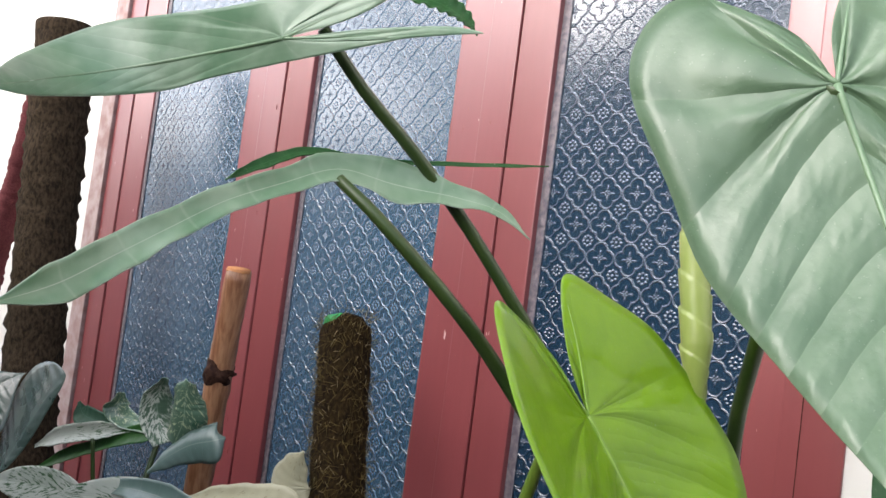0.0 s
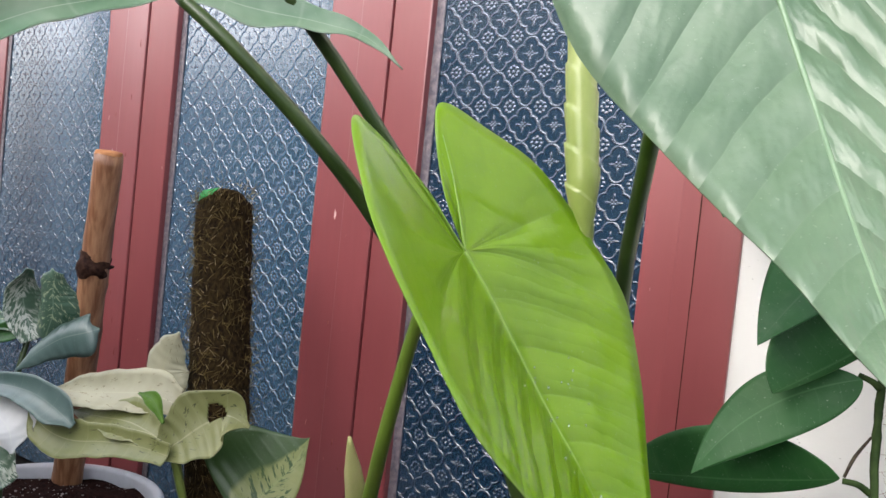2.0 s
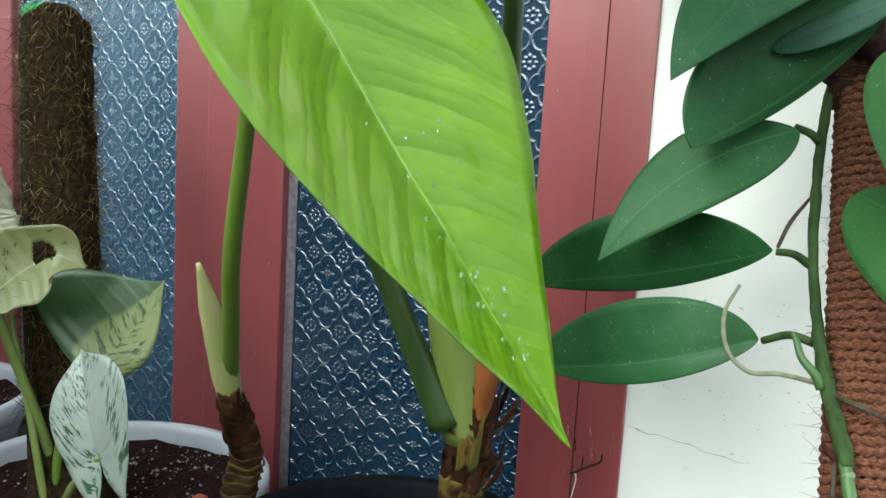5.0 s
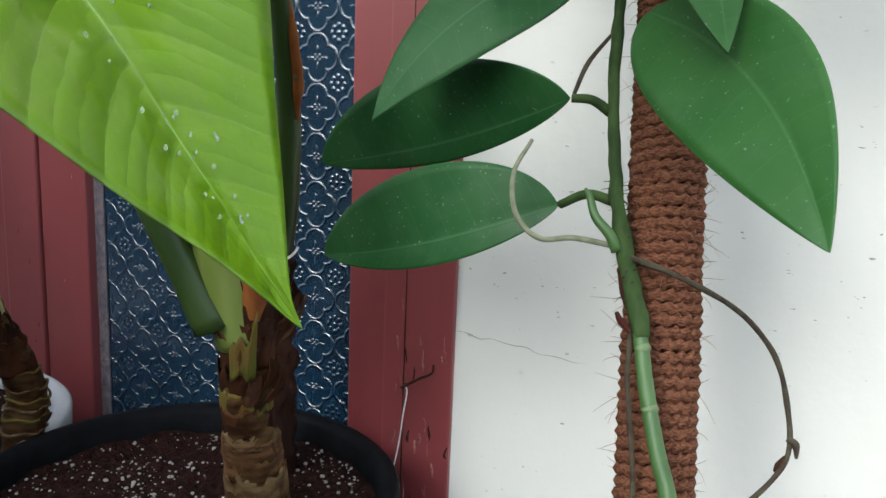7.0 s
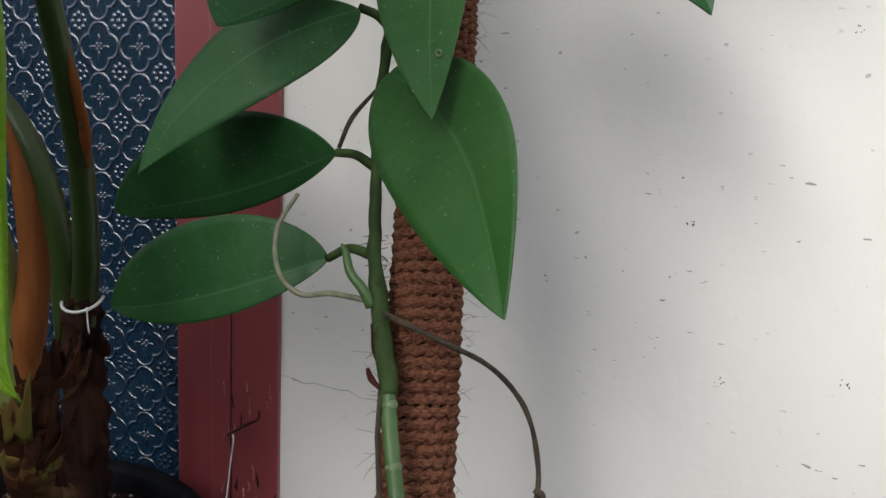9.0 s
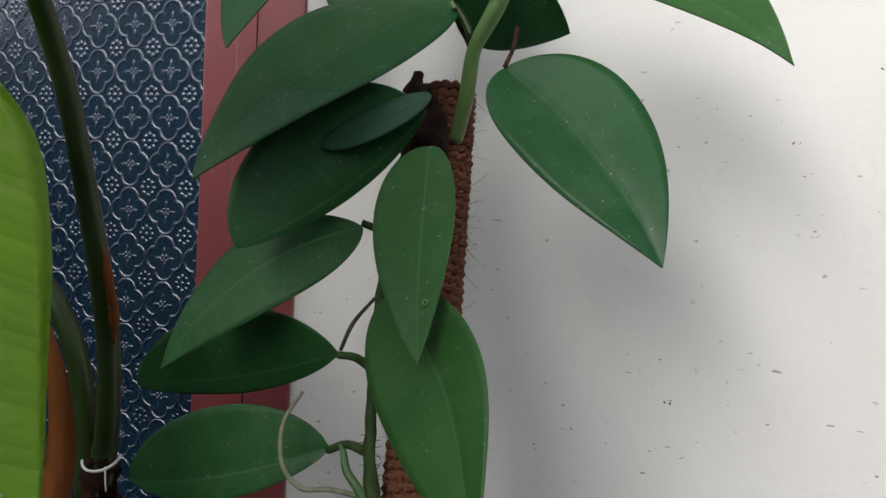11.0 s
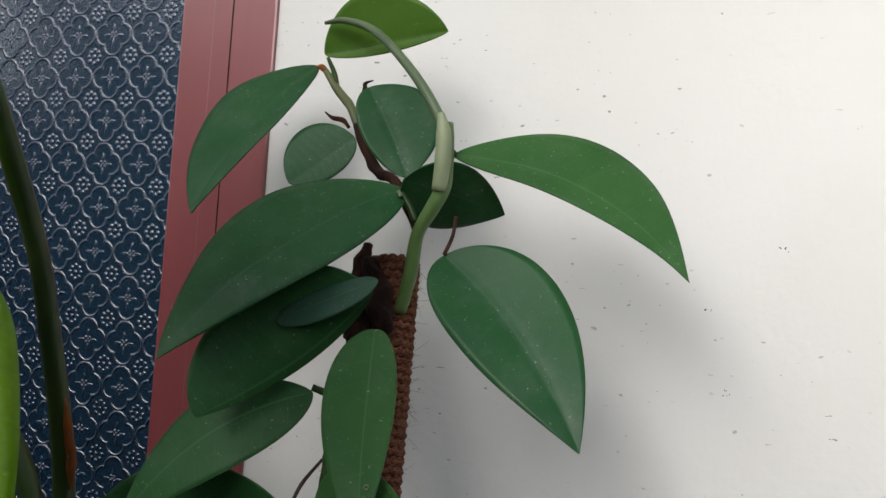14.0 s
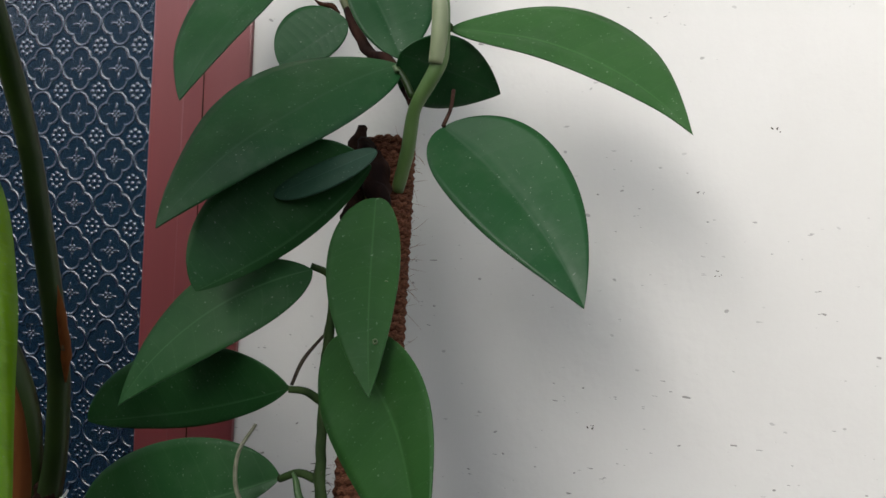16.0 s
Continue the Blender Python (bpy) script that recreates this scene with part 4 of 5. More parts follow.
# ---- the climber on the coir pole ----
POLE_LO, POLE_HI = Vector((0.243, -0.345, 0.0)), Vector((0.1765, -0.137, 0.615))
pole = tagged(new("coir_pole"), "brown plant pole wound with coir rope, leaning to the wall", "plant pole")
part("core", tube([POLE_LO, (POLE_LO + POLE_HI) / 2, POLE_HI], [0.0135], 16, 8), DARKPOLE, pole)
axis = (POLE_HI - POLE_LO).normalized()
ax = axis.orthogonal().normalized()
ay = axis.cross(ax)
turns, per, sides = 106, 64, 8
bm, rings = bmesh.new(), []
for k in range(turns * per + 1):
    th = 2 * math.pi * k / per
    out = ax * math.cos(th) + ay * math.sin(th)
    r = 0.0163 + 0.0008 * noise.noise(Vector((k * 0.024, 0, 0))) + 0.0004 * noise.noise(Vector((k * 0.11, 5, 0)))
    c = POLE_LO.lerp(POLE_HI, k / (turns * per)) + out * r
    ring = []
    for j in range(sides):
        f = 2 * math.pi * j / sides
        w = 0.0033 * (1 + 0.34 * math.cos(2 * f - k * 1.55 - 3.0 * noise.noise(Vector((k * 0.017, 9, 0)))) + 0.25 * noise.noise(c * 260 + Vector((f, 0, 0))))
        ring.append(bm.verts.new(c + (out * math.cos(f) + axis * math.sin(f)) * w))
    rings.append(ring)
for p, q in zip(rings, rings[1:]):
    for j in range(sides):
        bm.faces.new((p[j], p[(j + 1) % sides], q[(j + 1) % sides], q[j]))
bm.faces.new(rings[0][::-1])
bm.faces.new(rings[-1])
part("rope", bm, COIR, pole, "twisted coir rope winding")


def hairs(lo, hi, radius, count, seed, length, mat, name, parent, lift=0.5, thick=0.00022):
    rnd, bm = random.Random(seed), bmesh.new()
    d = (hi - lo).normalized()
    a = d.orthogonal().normalized()
    b = d.cross(a)
    for _ in range(count):
        th, u = rnd.uniform(0, 2 * math.pi), rnd.random()
        out = a * math.cos(th) + b * math.sin(th)
        root = lo.lerp(hi, u) + out * radius
        ln = rnd.uniform(0.3, 1.0) * length
        way = (out * rnd.uniform(0.3, 1.0) * lift + d * rnd.uniform(-1, 1) + out.cross(d) * rnd.uniform(-1, 1)).normalized()
        bend = Vector((rnd.uniform(-1, 1), rnd.uniform(-1, 1), rnd.uniform(-1.2, 0.6))) * ln * 0.35
        tube([root - out * 0.002, root + way * ln * 0.5 + bend * 0.4, root + way * ln + bend], [thick, thick, thick * 0.4], 3, 3, bm)
    return part(name, bm, mat, parent)


tagged(hairs(POLE_LO, POLE_HI, 0.0205, 620, 11, 0.015, FIBRE, "coir_fuzz", pole, 1.0, 0.00016), "loose coir fibres", "", "", "stuff")

part("root_clump", tube([(0.158, -0.142, 0.628), (0.157, -0.150, 0.605), (0.163, -0.160, 0.585), (0.168, -0.166, 0.560), (0.166, -0.168, 0.540)], [0.004, 0.008, 0.0115, 0.011, 0.005], 14, 30, wobble=0.7), KNOT, pole, "black clump of dried roots")

vine = tagged(new("climbing_plant"), "climbing plant with deep green leathery leaves on the coir pole", "plant")
part("stem", tube([(0.2558, -0.3502, 0.1243), (0.2451, -0.3261, 0.2005), (0.2320, -0.3025, 0.2605), (0.2182, -0.2875, 0.2940), (0.2096, -0.2768, 0.3179), (0.2021, -0.2653, 0.3421)], [0.0046, 0.0043, 0.0040, 0.0038, 0.0038, 0.0036], 12, 60, wobble=0.10), STEM_GREEN, vine, "green lower climbing stem")
part("stem", tube([(0.2047, -0.2684, 0.3350), (0.1999, -0.2621, 0.3481), (0.1903, -0.2497, 0.3685), (0.1807, -0.2374, 0.3950), (0.1721, -0.2202, 0.4268), (0.1668, -0.2081, 0.4565), (0.1626, -0.1913, 0.5016), (0.1615, -0.1718, 0.5477), (0.1657, -0.1555, 0.5936)], [0.0040, 0.0046, 0.0044, 0.0034, 0.0031, 0.0032, 0.0032, 0.0032], 12, 80, wobble=0.3), STEM, vine, "knotted grey-green climbing stem")
petiole(vine, [(0.1979, -0.2622, 0.3441), (0.1936, -0.2590, 0.3542), (0.1873, -0.2528, 0.3644)], [0.0014, 0.0026, 0.0010], DRY, "old_sheath", "dry brown sheath scrap", wobble=0.6)
for q in ((0.2358, -0.3090, 0.2439), (0.2139, -0.2821, 0.3059), (0.2058, -0.2705, 0.3310), (0.1903, -0.2497, 0.3685)):
    part("node", tube([(q[0] - 0.0002, q[1] + 0.0002, q[2] - 0.0012), q, (q[0] - 0.0006, q[1] + 0.0004, q[2] + 0.0012)], [0.0036, 0.0043, 0.0036], 12, 6), STEM_PALE, vine, "pale ring at a stem joint")
petiole(vine, [(0.1907, -0.2641, 0.3451), (0.1939, -0.2662, 0.3410), (0.1990, -0.2673, 0.3370)], [0.0008, 0.0019, 0.0010], RUST, "old_stem", "dry reddish-brown stub", wobble=0.6)
part("stem", tube([(0.1937, -0.1619, 0.5814), (0.2025, -0.1701, 0.6073), (0.2081, -0.1762, 0.6354), (0.2187, -0.1804, 0.6533), (0.2249, -0.1804, 0.6673), (0.2252, -0.1786, 0.6935), (0.2244, -0.1767, 0.7117)], [0.0046, 0.0050, 0.0046, 0.0052, 0.0060, 0.0056, 0.004], 12, 40, wobble=0.08), YOUNG, vine, "light green young stem")
part("stem", tube([(0.2081, -0.1742, 0.6374), (0.1794, -0.1525, 0.6734), (0.1587, -0.1377, 0.6829), (0.1382, -0.1230, 0.7065), (0.1290, -0.1151, 0.7218)], [0.0034, 0.0036, 0.0042, 0.0042, 0.0036], 10, 40, wobble=0.35), DRY_DARK, vine, "blackish brown side stem")
part("stem", tube([(0.1311, -0.1161, 0.7198), (0.1189, -0.1084, 0.7381), (0.1005, -0.0987, 0.7556), (0.0864, -0.0930, 0.7720)], [0.0036, 0.0038, 0.0036, 0.0026], 10, 24, wobble=0.12), STEM_OLIVE, vine, "old olive green side stem")
petiole(vine, [(0.1005, -0.0987, 0.7556), (0.0945, -0.0939, 0.7699), (0.0854, -0.0891, 0.7841)], [0.0026, 0.0022, 0.0016], STEM, n=8)
petiole(vine, [(0.1187, -0.1092, 0.7220), (0.1126, -0.1073, 0.7282), (0.1014, -0.1045, 0.7304), (0.0933, -0.1026, 0.7356)], [0.0016, 0.0020, 0.0016, 0.0005], DRY, "dry_tip", "withered brown stipule", wobble=0.5)
petiole(vine, [(0.1260, -0.1063, 0.7451), (0.1271, -0.1034, 0.7541), (0.1250, -0.0975, 0.7602), (0.1310, -0.0954, 0.7631)], [0.0010, 0.0018, 0.0014, 0.0004], DRY, "dry_tip", "withered brown stipule", wobble=0.5)
petiole(vine, [(0.0874, -0.0929, 0.7710), (0.0824, -0.0940, 0.7751), (0.0773, -0.0941, 0.7752)], [0.0020, 0.0024, 0.0008], ORANGE, "dry_tip", "withered orange tip", wobble=0.5)
petiole(vine, [(0.2068, -0.1783, 0.6435), (0.2013, -0.1794, 0.6547), (0.1954, -0.1805, 0.6628)], [0.0026, 0.0024, 0.0022], PETIOLE_DARK, n=8)
petiole(vine, [(0.1969, -0.1835, 0.6597), (0.1945, -0.1835, 0.6638)], [0.0018, 0.0014], STEM_PALE, "cut_end", "pale cut stipule end", n=4)
petiole(vine, [(0.1646, -0.1550, 0.6149), (0.1725, -0.1630, 0.6033), (0.1782, -0.1700, 0.5913), (0.1846, -0.1770, 0.5797), (0.1933, -0.1820, 0.5687)], [0.0053, 0.0092, 0.0114, 0.0103, 0.0046], DRY_DARK, "root_clump", "dark clump of dried roots at the head of the pole", 14, 30, wobble=0.55)
LEAF_TABLE = [
    ("b1", LEAF_MID, (0.2287, -0.1722, 0.6926, 0.3882, -0.2375, 0.6129, -11.9199, 0.0413, 0.0159, -0.005, -0.0136, -0.0267, 0.632, 0.3624, 0.35, 0.5)), ("b2", LEAF_DARK, (0.235, -0.1969, 0.6219, 0.3356, -0.2413, 0.5154, -2.7894, 0.0389, 0.0345, 0.0016, 0.1159, -0.0086, 0.5381, 0.3566, 0.35, 0.5)), ("b3", LEAF_DARK, (0.1998, -0.1874, 0.6704, 0.2559, -0.1275, 0.6554, 54.1265, 0.0247, 0.0321, -0.0012, -0.0282, -0.001, 0.6218, 0.3919, 0.35, 0.5)), ("b4", LEAF_DARK, (0.1412, -0.126, 0.7499, 0.1843, -0.141, 0.6789, -3.1997, 0.0406, 0.0215, 0.0004, 0.024, -0.0018, 0.5498, 0.4401, 0.35, 0.5)),
    ("b5", LEAF_DARK, (0.1375, -0.1372, 0.7088, 0.098, -0.1613, 0.6696, 3.095, 0.0155, 0.0303, -0.0005, -0.0056, -0.0004, 0.5534, 0.4717, 0.35, 0.5)), ("b6", LEAF_DARK, (0.0744, -0.0865, 0.779, 0.0171, -0.1643, 0.6432, 25.3468, 0.0218, 0.0521, 0.0051, -0.0271, 0.0083, 0.6135, 0.399, 0.35, 0.5)), ("b7", LEAF_DARK, (0.1951, -0.1754, 0.6663, 0.0899, -0.287, 0.5468, 21.1531, 0.0304, 0.0539, 0.0083, -0.1332, 0.0115, 0.6167, 0.3868, 0.35, 0.5)),
]
for _, mat, spec in LEAF_TABLE:
    leaf("leaf", mat, vine, spec, thick=0.001)
LEAF_TABLE = [
    ("b8", LEAF_GREEN, (0.192, -0.2087, 0.5939, 0.0968, -0.2539, 0.509, -30.9561, 0.006, 0.0562, -0.0108, -0.2377, -0.0122, 0.543, 0.4773, 0.35, 0.5)), ("b8b", LEAF_DUSTY, (0.1989, -0.2185, 0.6026, 0.1334, -0.2262, 0.5719, 17.4449, 0.0133, 0.009, 0.0005, 0.0236, -0.0005, 0.5153, 0.5017, 0.35, 0.5)), ("b9", LEAF_GREEN, (0.1495, -0.2003, 0.525, 0.0409, -0.2497, 0.4303, 16.8626, 0.0304, 0.0273, 0.0055, -0.0328, 0.0147, 0.6987, 0.3979, 0.35, 0.5)), ("b10", LEAF_GREEN, (0.144, -0.2128, 0.4466, -0.0418, -0.1743, 0.396, -26.6007, 0.0123, 0.049, -0.0072, -0.0866, -0.0085, 0.6907, 0.5022, 0.35, 0.5)),
    ("b11", LEAF_GREEN, (0.1419, -0.2156, 0.3882, -0.0172, -0.2086, 0.3398, -0.9393, 0.0141, 0.0443, 0.0123, 0.069, -0.0074, 0.6193, 0.4491, 0.35, 0.5)), ("b12", LEAF_MID, (0.2052, -0.2314, 0.5722, 0.2359, -0.3076, 0.4675, 5.3569, 0.0169, 0.0252, 0.003, 0.0799, 0.0014, 0.5032, 0.3652, 0.35, 0.5)), ("b13", LEAF_MID, (0.1906, -0.2486, 0.4884, 0.2797, -0.3448, 0.3986, 25.4804, 0.0266, 0.0363, 0.0029, 0.0941, -0.0155, 0.6321, 0.4052, 0.35, 0.5)),
]
for _, mat, spec in LEAF_TABLE:
    leaf("leaf", mat, vine, spec, thick=0.001)
for q in ((0.2281, -0.2684, 0.5232), (0.2327, -0.2937, 0.4935)):
    part("leaf_spot", tube([(q[0] + 0.0012 * math.cos(a), q[1], q[2] + 0.0012 * math.sin(a)) for a in (0, 1.05, 2.1, 3.14, 4.2, 5.2, 6.28)], [0.0005], 6, 20), STEM_PALE, vine, "small pale ringed spot")
leaf("leaf", LEAF_FRESH, vine, (0.1004, -0.1248, 0.7768, 0.2035, -0.1281, 0.7908, 20, 0.04, 0.008, 0, 0.1, 0, 0.6, 0.45, 0.35, 0.5), thick=0.001, label="pale green new leaf")
petiole(vine, [(0.2243, -0.1816, 0.6935), (0.2216, -0.1838, 0.7117), (0.1973, -0.1751, 0.7455), (0.1574, -0.1535, 0.7828), (0.1267, -0.1438, 0.7965), (0.1051, -0.1360, 0.7980)], [0.0042, 0.0040, 0.0036, 0.0032, 0.0026, 0.0015], STEM_ARCH, n=34)
petiole(vine, [(0.2237, -0.1840, 0.6649), (0.2261, -0.1866, 0.6842), (0.2254, -0.1872, 0.7024), (0.2225, -0.1867, 0.7166)], [0.0050, 0.0058, 0.0054, 0.0022], grainy("pale_stem_sheath", (0.20, 0.25, 0.13), (0.28, 0.31, 0.18), 0.5, 60, (1, 1, 0.2), 0.2), "sheath", "pale papery stem sheath", n=16)
petiole(vine, [(0.2262, -0.1805, 0.6834), (0.2287, -0.1736, 0.6925)], [0.003, 0.003], STEM, n=4)
petiole(vine, [(0.2359, -0.1803, 0.6480), (0.2370, -0.1883, 0.6348), (0.2350, -0.1969, 0.6219)], [0.0013, 0.0012, 0.0014], KNOT, n=8)
petiole(vine, [(0.1612, -0.1878, 0.5180), (0.1551, -0.1898, 0.5231), (0.1460, -0.1932, 0.5266)], [0.003, 0.0026, 0.0024], STEM, n=8)
petiole(vine, [(0.1669, -0.2121, 0.4402), (0.1577, -0.2161, 0.4463), (0.1469, -0.2183, 0.4469)], [0.003, 0.0026, 0.0024], STEM, n=8)
petiole(vine, [(0.1765, -0.2313, 0.3951), (0.1620, -0.2293, 0.3973), (0.1458, -0.2227, 0.3895)], [0.003, 0.0026, 0.0024], STEM, n=8)
petiole(vine, [(0.1851, -0.2497, 0.3725), (0.1810, -0.2506, 0.3806), (0.1728, -0.2494, 0.3887), (0.1685, -0.2464, 0.3979), (0.1654, -0.2453, 0.4020)], [0.0030, 0.0028, 0.0024, 0.0020, 0.0008], STEM_GREEN, "bud", "yellow-green side bud", n=16)
petiole(vine, [(0.1829, -0.2436, 0.3737), (0.1625, -0.2495, 0.3766), (0.1439, -0.2505, 0.3747), (0.1293, -0.2474, 0.3859), (0.1240, -0.2393, 0.4065), (0.1290, -0.2272, 0.4239)], [0.0016, 0.0015, 0.0015, 0.0014, 0.0011], ROOT, "aerial_root", n=34)
petiole(vine, [(0.1893, -0.2497, 0.3705), (0.2111, -0.2590, 0.3673), (0.2304, -0.2543, 0.3593), (0.2472, -0.2384, 0.3457), (0.2632, -0.2328, 0.3259), (0.2722, -0.2362, 0.2992), (0.2737, -0.2517, 0.2823), (0.2622, -0.2701, 0.2682), (0.2487, -0.2884, 0.2590), (0.2381, -0.3028, 0.2489)], [0.0017, 0.0014, 0.0013, 0.0013, 0.0012], ROOT_DARK, "aerial_root", n=54, wobble=0.3)
petiole(vine, [(0.1474, -0.2161, 0.4494), (0.1525, -0.2112, 0.4658), (0.1606, -0.1992, 0.4811)], [0.0012, 0.0014, 0.001], ROOT_DARK, "aerial_root", n=10)
petiole(vine, [(0.1979, -0.2622, 0.3441), (0.2002, -0.2707, 0.3130), (0.2089, -0.2835, 0.2733), (0.2144, -0.2942, 0.2339), (0.2301, -0.3082, 0.1903)], [0.0014, 0.0013, 0.0013], ROOT_DARK, "aerial_root", n=24, wobble=0.3)

tagged(hairs(Vector((0.1764, -0.2293, 0.4094)), Vector((0.2021, -0.2663, 0.3400)), 0.0036, 46, 31, 0.007, ROOT_DARK, "rootlet_fuzz", vine, 0.6, 0.00028), "short dark rootlets along the stem", "", "", "stuff")
petiole(vine, [(0.2730, -0.2445, 0.2902), (0.2770, -0.2456, 0.2883), (0.2781, -0.2477, 0.2824)], [0.0016, 0.0020, 0.0006], ROOT_DARK, "root_tip", "forked dark root tip", n=10, wobble=0.5)
petiole(vine, [(0.2737, -0.2507, 0.2833), (0.2707, -0.2527, 0.2793), (0.2692, -0.2538, 0.2763)], [0.0012, 0.0014, 0.0005], DRY, "root_tip", "forked brown root tip", n=10, wobble=0.5)

# ---- the poles and marbled climbers in the white pots ----
MOSS_LO, MOSS_HI = Vector((-0.4329, -0.3185, 0.0876)), Vector((-0.6089, -0.2187, 0.6241))
moss = tagged(new("moss_pole"), "dry brown moss pole with a green wire tip", "plant pole")
part("core", tube([MOSS_LO, MOSS_LO.lerp(MOSS_HI, 0.5), MOSS_LO.lerp(MOSS_HI, 0.92), MOSS_LO.lerp(MOSS_HI, 0.96), MOSS_LO.lerp(MOSS_HI, 0.985), MOSS_HI], [0.036, 0.036, 0.036, 0.033, 0.026, 0.006], 28, 60, wobble=0.1), MOSS, moss)
tagged(hairs(MOSS_LO.lerp(MOSS_HI, 0.25), MOSS_HI, 0.0355, 1900, 21, 0.028, MOSSHAIR, "moss_hair", moss, 0.35, 0.00038), "straw-coloured moss fibres", "", "", "stuff")
tagged(hairs(MOSS_LO.lerp(MOSS_HI, 0.25), MOSS_HI, 0.0362, 420, 22, 0.013, STRAW, "straw_fuzz", moss, 0.3, 0.00038), "pale straw bits in the moss", "", "", "stuff")
part("wire_tip", tube([MOSS_HI + Vector((-0.008, -0.026, -0.022)), MOSS_HI + Vector((0.004, -0.026, -0.010)), MOSS_HI + Vector((0.016, -0.020, -0.006))], [0.006, 0.010, 0.006], 8, 8, wobble=0.5), GREENTAPE, moss, "bright green wire tip")

pothos = tagged(new("marbled_climber"), "climber with cream and green marbled leaves on the moss pole", "plant")
blade("leaf", LEAF_IVORY, pothos, [(-0.6832, -0.3850, 0.3653), (-0.6391, -0.3725, 0.3688), (-0.5887, -0.3600, 0.3773), (-0.5461, -0.3475, 0.3828), (-0.5141, -0.3350, 0.3767)], [0.0026, 0.0212, 0.0257, 0.0277, 0.0178], Vector((-0.3631, 0.5281, 0.7677)), ripple=0.0005, label="ivory leaf lying flat, flecked with brown")
blade("leaf", LEAF_IVORY, pothos, [(-0.5380, -0.3220, 0.4543), (-0.5517, -0.3227, 0.4315), (-0.5598, -0.3235, 0.4068), (-0.5505, -0.3243, 0.3838), (-0.5396, -0.3250, 0.3641)], [0.0017, 0.0195, 0.0294, 0.0247, 0.0088], Vector((-0.9373, -0.3477, 0.0255)), ripple=0.0005, label="upright ivory leaf")
blade("leaf", LEAF_CREAM, pothos, [(-0.6590, -0.3750, 0.3424), (-0.6029, -0.3738, 0.3481), (-0.5463, -0.3725, 0.3545), (-0.5044, -0.3712, 0.3508), (-0.4794, -0.3700, 0.3445)], [0.0018, 0.0148, 0.0269, 0.0196, 0.0040], Vector((-0.2586, 0.6610, 0.7044)), ripple=0.0008, label="shaded inner half of the wavy cream leaf")
blade("leaf", LEAF_CREAM, pothos, [(-0.7019, -0.4050, 0.3431), (-0.6658, -0.4010, 0.3237), (-0.6168, -0.3970, 0.3207), (-0.5575, -0.3930, 0.3328), (-0.4999, -0.3890, 0.3410), (-0.4551, -0.3850, 0.3414)], [0.0021, 0.0195, 0.0230, 0.0190, 0.0152, 0.0123], Vector((-0.0150, 0.4256, 0.9048)), ripple=0.0005, label="outer half of the wavy cream leaf")
blade("leaf", LEAF_CREAM, pothos, [(-0.4741, -0.3850, 0.3362), (-0.4580, -0.3700, 0.3539), (-0.4418, -0.3550, 0.3723), (-0.4227, -0.3400, 0.3853), (-0.4019, -0.3250, 0.3753)], [0.0087, 0.0275, 0.0388, 0.0263, 0.0019], Vector((-0.5042, 0.0546, 0.8619)), ripple=0.0005, hole=(0.64, 0.12, 0.085, 0.30), label="half of the wavy cream leaf with a torn hole")
blade("leaf", LEAF_FRESH, pothos, [(-0.5184, -0.3820, 0.3944), (-0.4905, -0.3830, 0.3922), (-0.4686, -0.3840, 0.3724)], [0.0013, 0.0087, 0.0018], Vector((0.3724, 0.6583, 0.6543)), n=30, ripple=0.0005, label="folded olive flap of the cream leaf")
leaf("leaf", LEAF_MARBLE, pothos, (-0.4239, -0.3178, 0.2768, -0.3718, -0.2645, 0.3622, 8.5234, 0.1004, 0.0301, -0.002, 0.016, 0.0111, 0.694, 0.3374, 0.35, 0.5), ripple=0.001)
leaf("leaf", LEAF_WHITE, pothos, (-0.3329, -0.3608, 0.2295, -0.3834, -0.3428, 0.308, -13.9219, 0.034, 0.0668, 0.0081, 0.2963, 0.0057, 0.5265, 0.5598, 0.4245, 0.4086), "heart", ripple=0.001, label="white and green marbled leaf")
petiole(pothos, [(-0.4439, -0.3149, 0.1294), (-0.4531, -0.3333, 0.2123), (-0.4645, -0.3566, 0.2950), (-0.4708, -0.3716, 0.3518)], [0.005, 0.0045, 0.004], SHEATH)
petiole(pothos, [(-0.4353, -0.3395, 0.1292), (-0.4631, -0.3425, 0.2434), (-0.5108, -0.3307, 0.3252), (-0.5225, -0.3203, 0.3758)], [0.004, 0.003, 0.0025], SHEATH)
petiole(pothos, [(-0.4346, -0.3298, 0.1293), (-0.4381, -0.3290, 0.1917), (-0.4239, -0.3178, 0.2768)], [0.005, 0.004, 0.0035], PETIOLE)
petiole(pothos, [(-0.4148, -0.3400, 0.1293), (-0.3836, -0.3549, 0.1815), (-0.3329, -0.3608, 0.2295)], [0.004, 0.0035, 0.003], SHEATH)

stick = tagged(new("bamboo_stick"), "brown bamboo stick with a charred knot, among the pots", "stick")
B_LO, B_HI = Vector((-1.0122, -0.1621, 0.1030)), Vector((-0.9131, -0.1977, 0.6627))
part("cane", tube([B_LO, B_LO.lerp(B_HI, 0.5), B_HI], [0.024, 0.023, 0.0215], 14, 30, wobble=0.12), BAMBOO, stick)
part("cut_end", tube([B_HI - Vector((0, 0, 0.002)), B_HI + (B_HI - B_LO).normalized() * 0.004], [0.0205, 0.019], 14, 3, wobble=0.3), BAMBOO_END, stick, "pale sawn end")
K = B_LO.lerp(B_HI, 0.685)
part("knot", tube([K - Vector((0.002, 0, 0.016)), K + Vector((0, -0.003, 0)), K + Vector((0.002, 0, 0.018))], [0.022, 0.028, 0.022], 14, 14, wobble=0.35), KNOT, stick, "black charred knot")

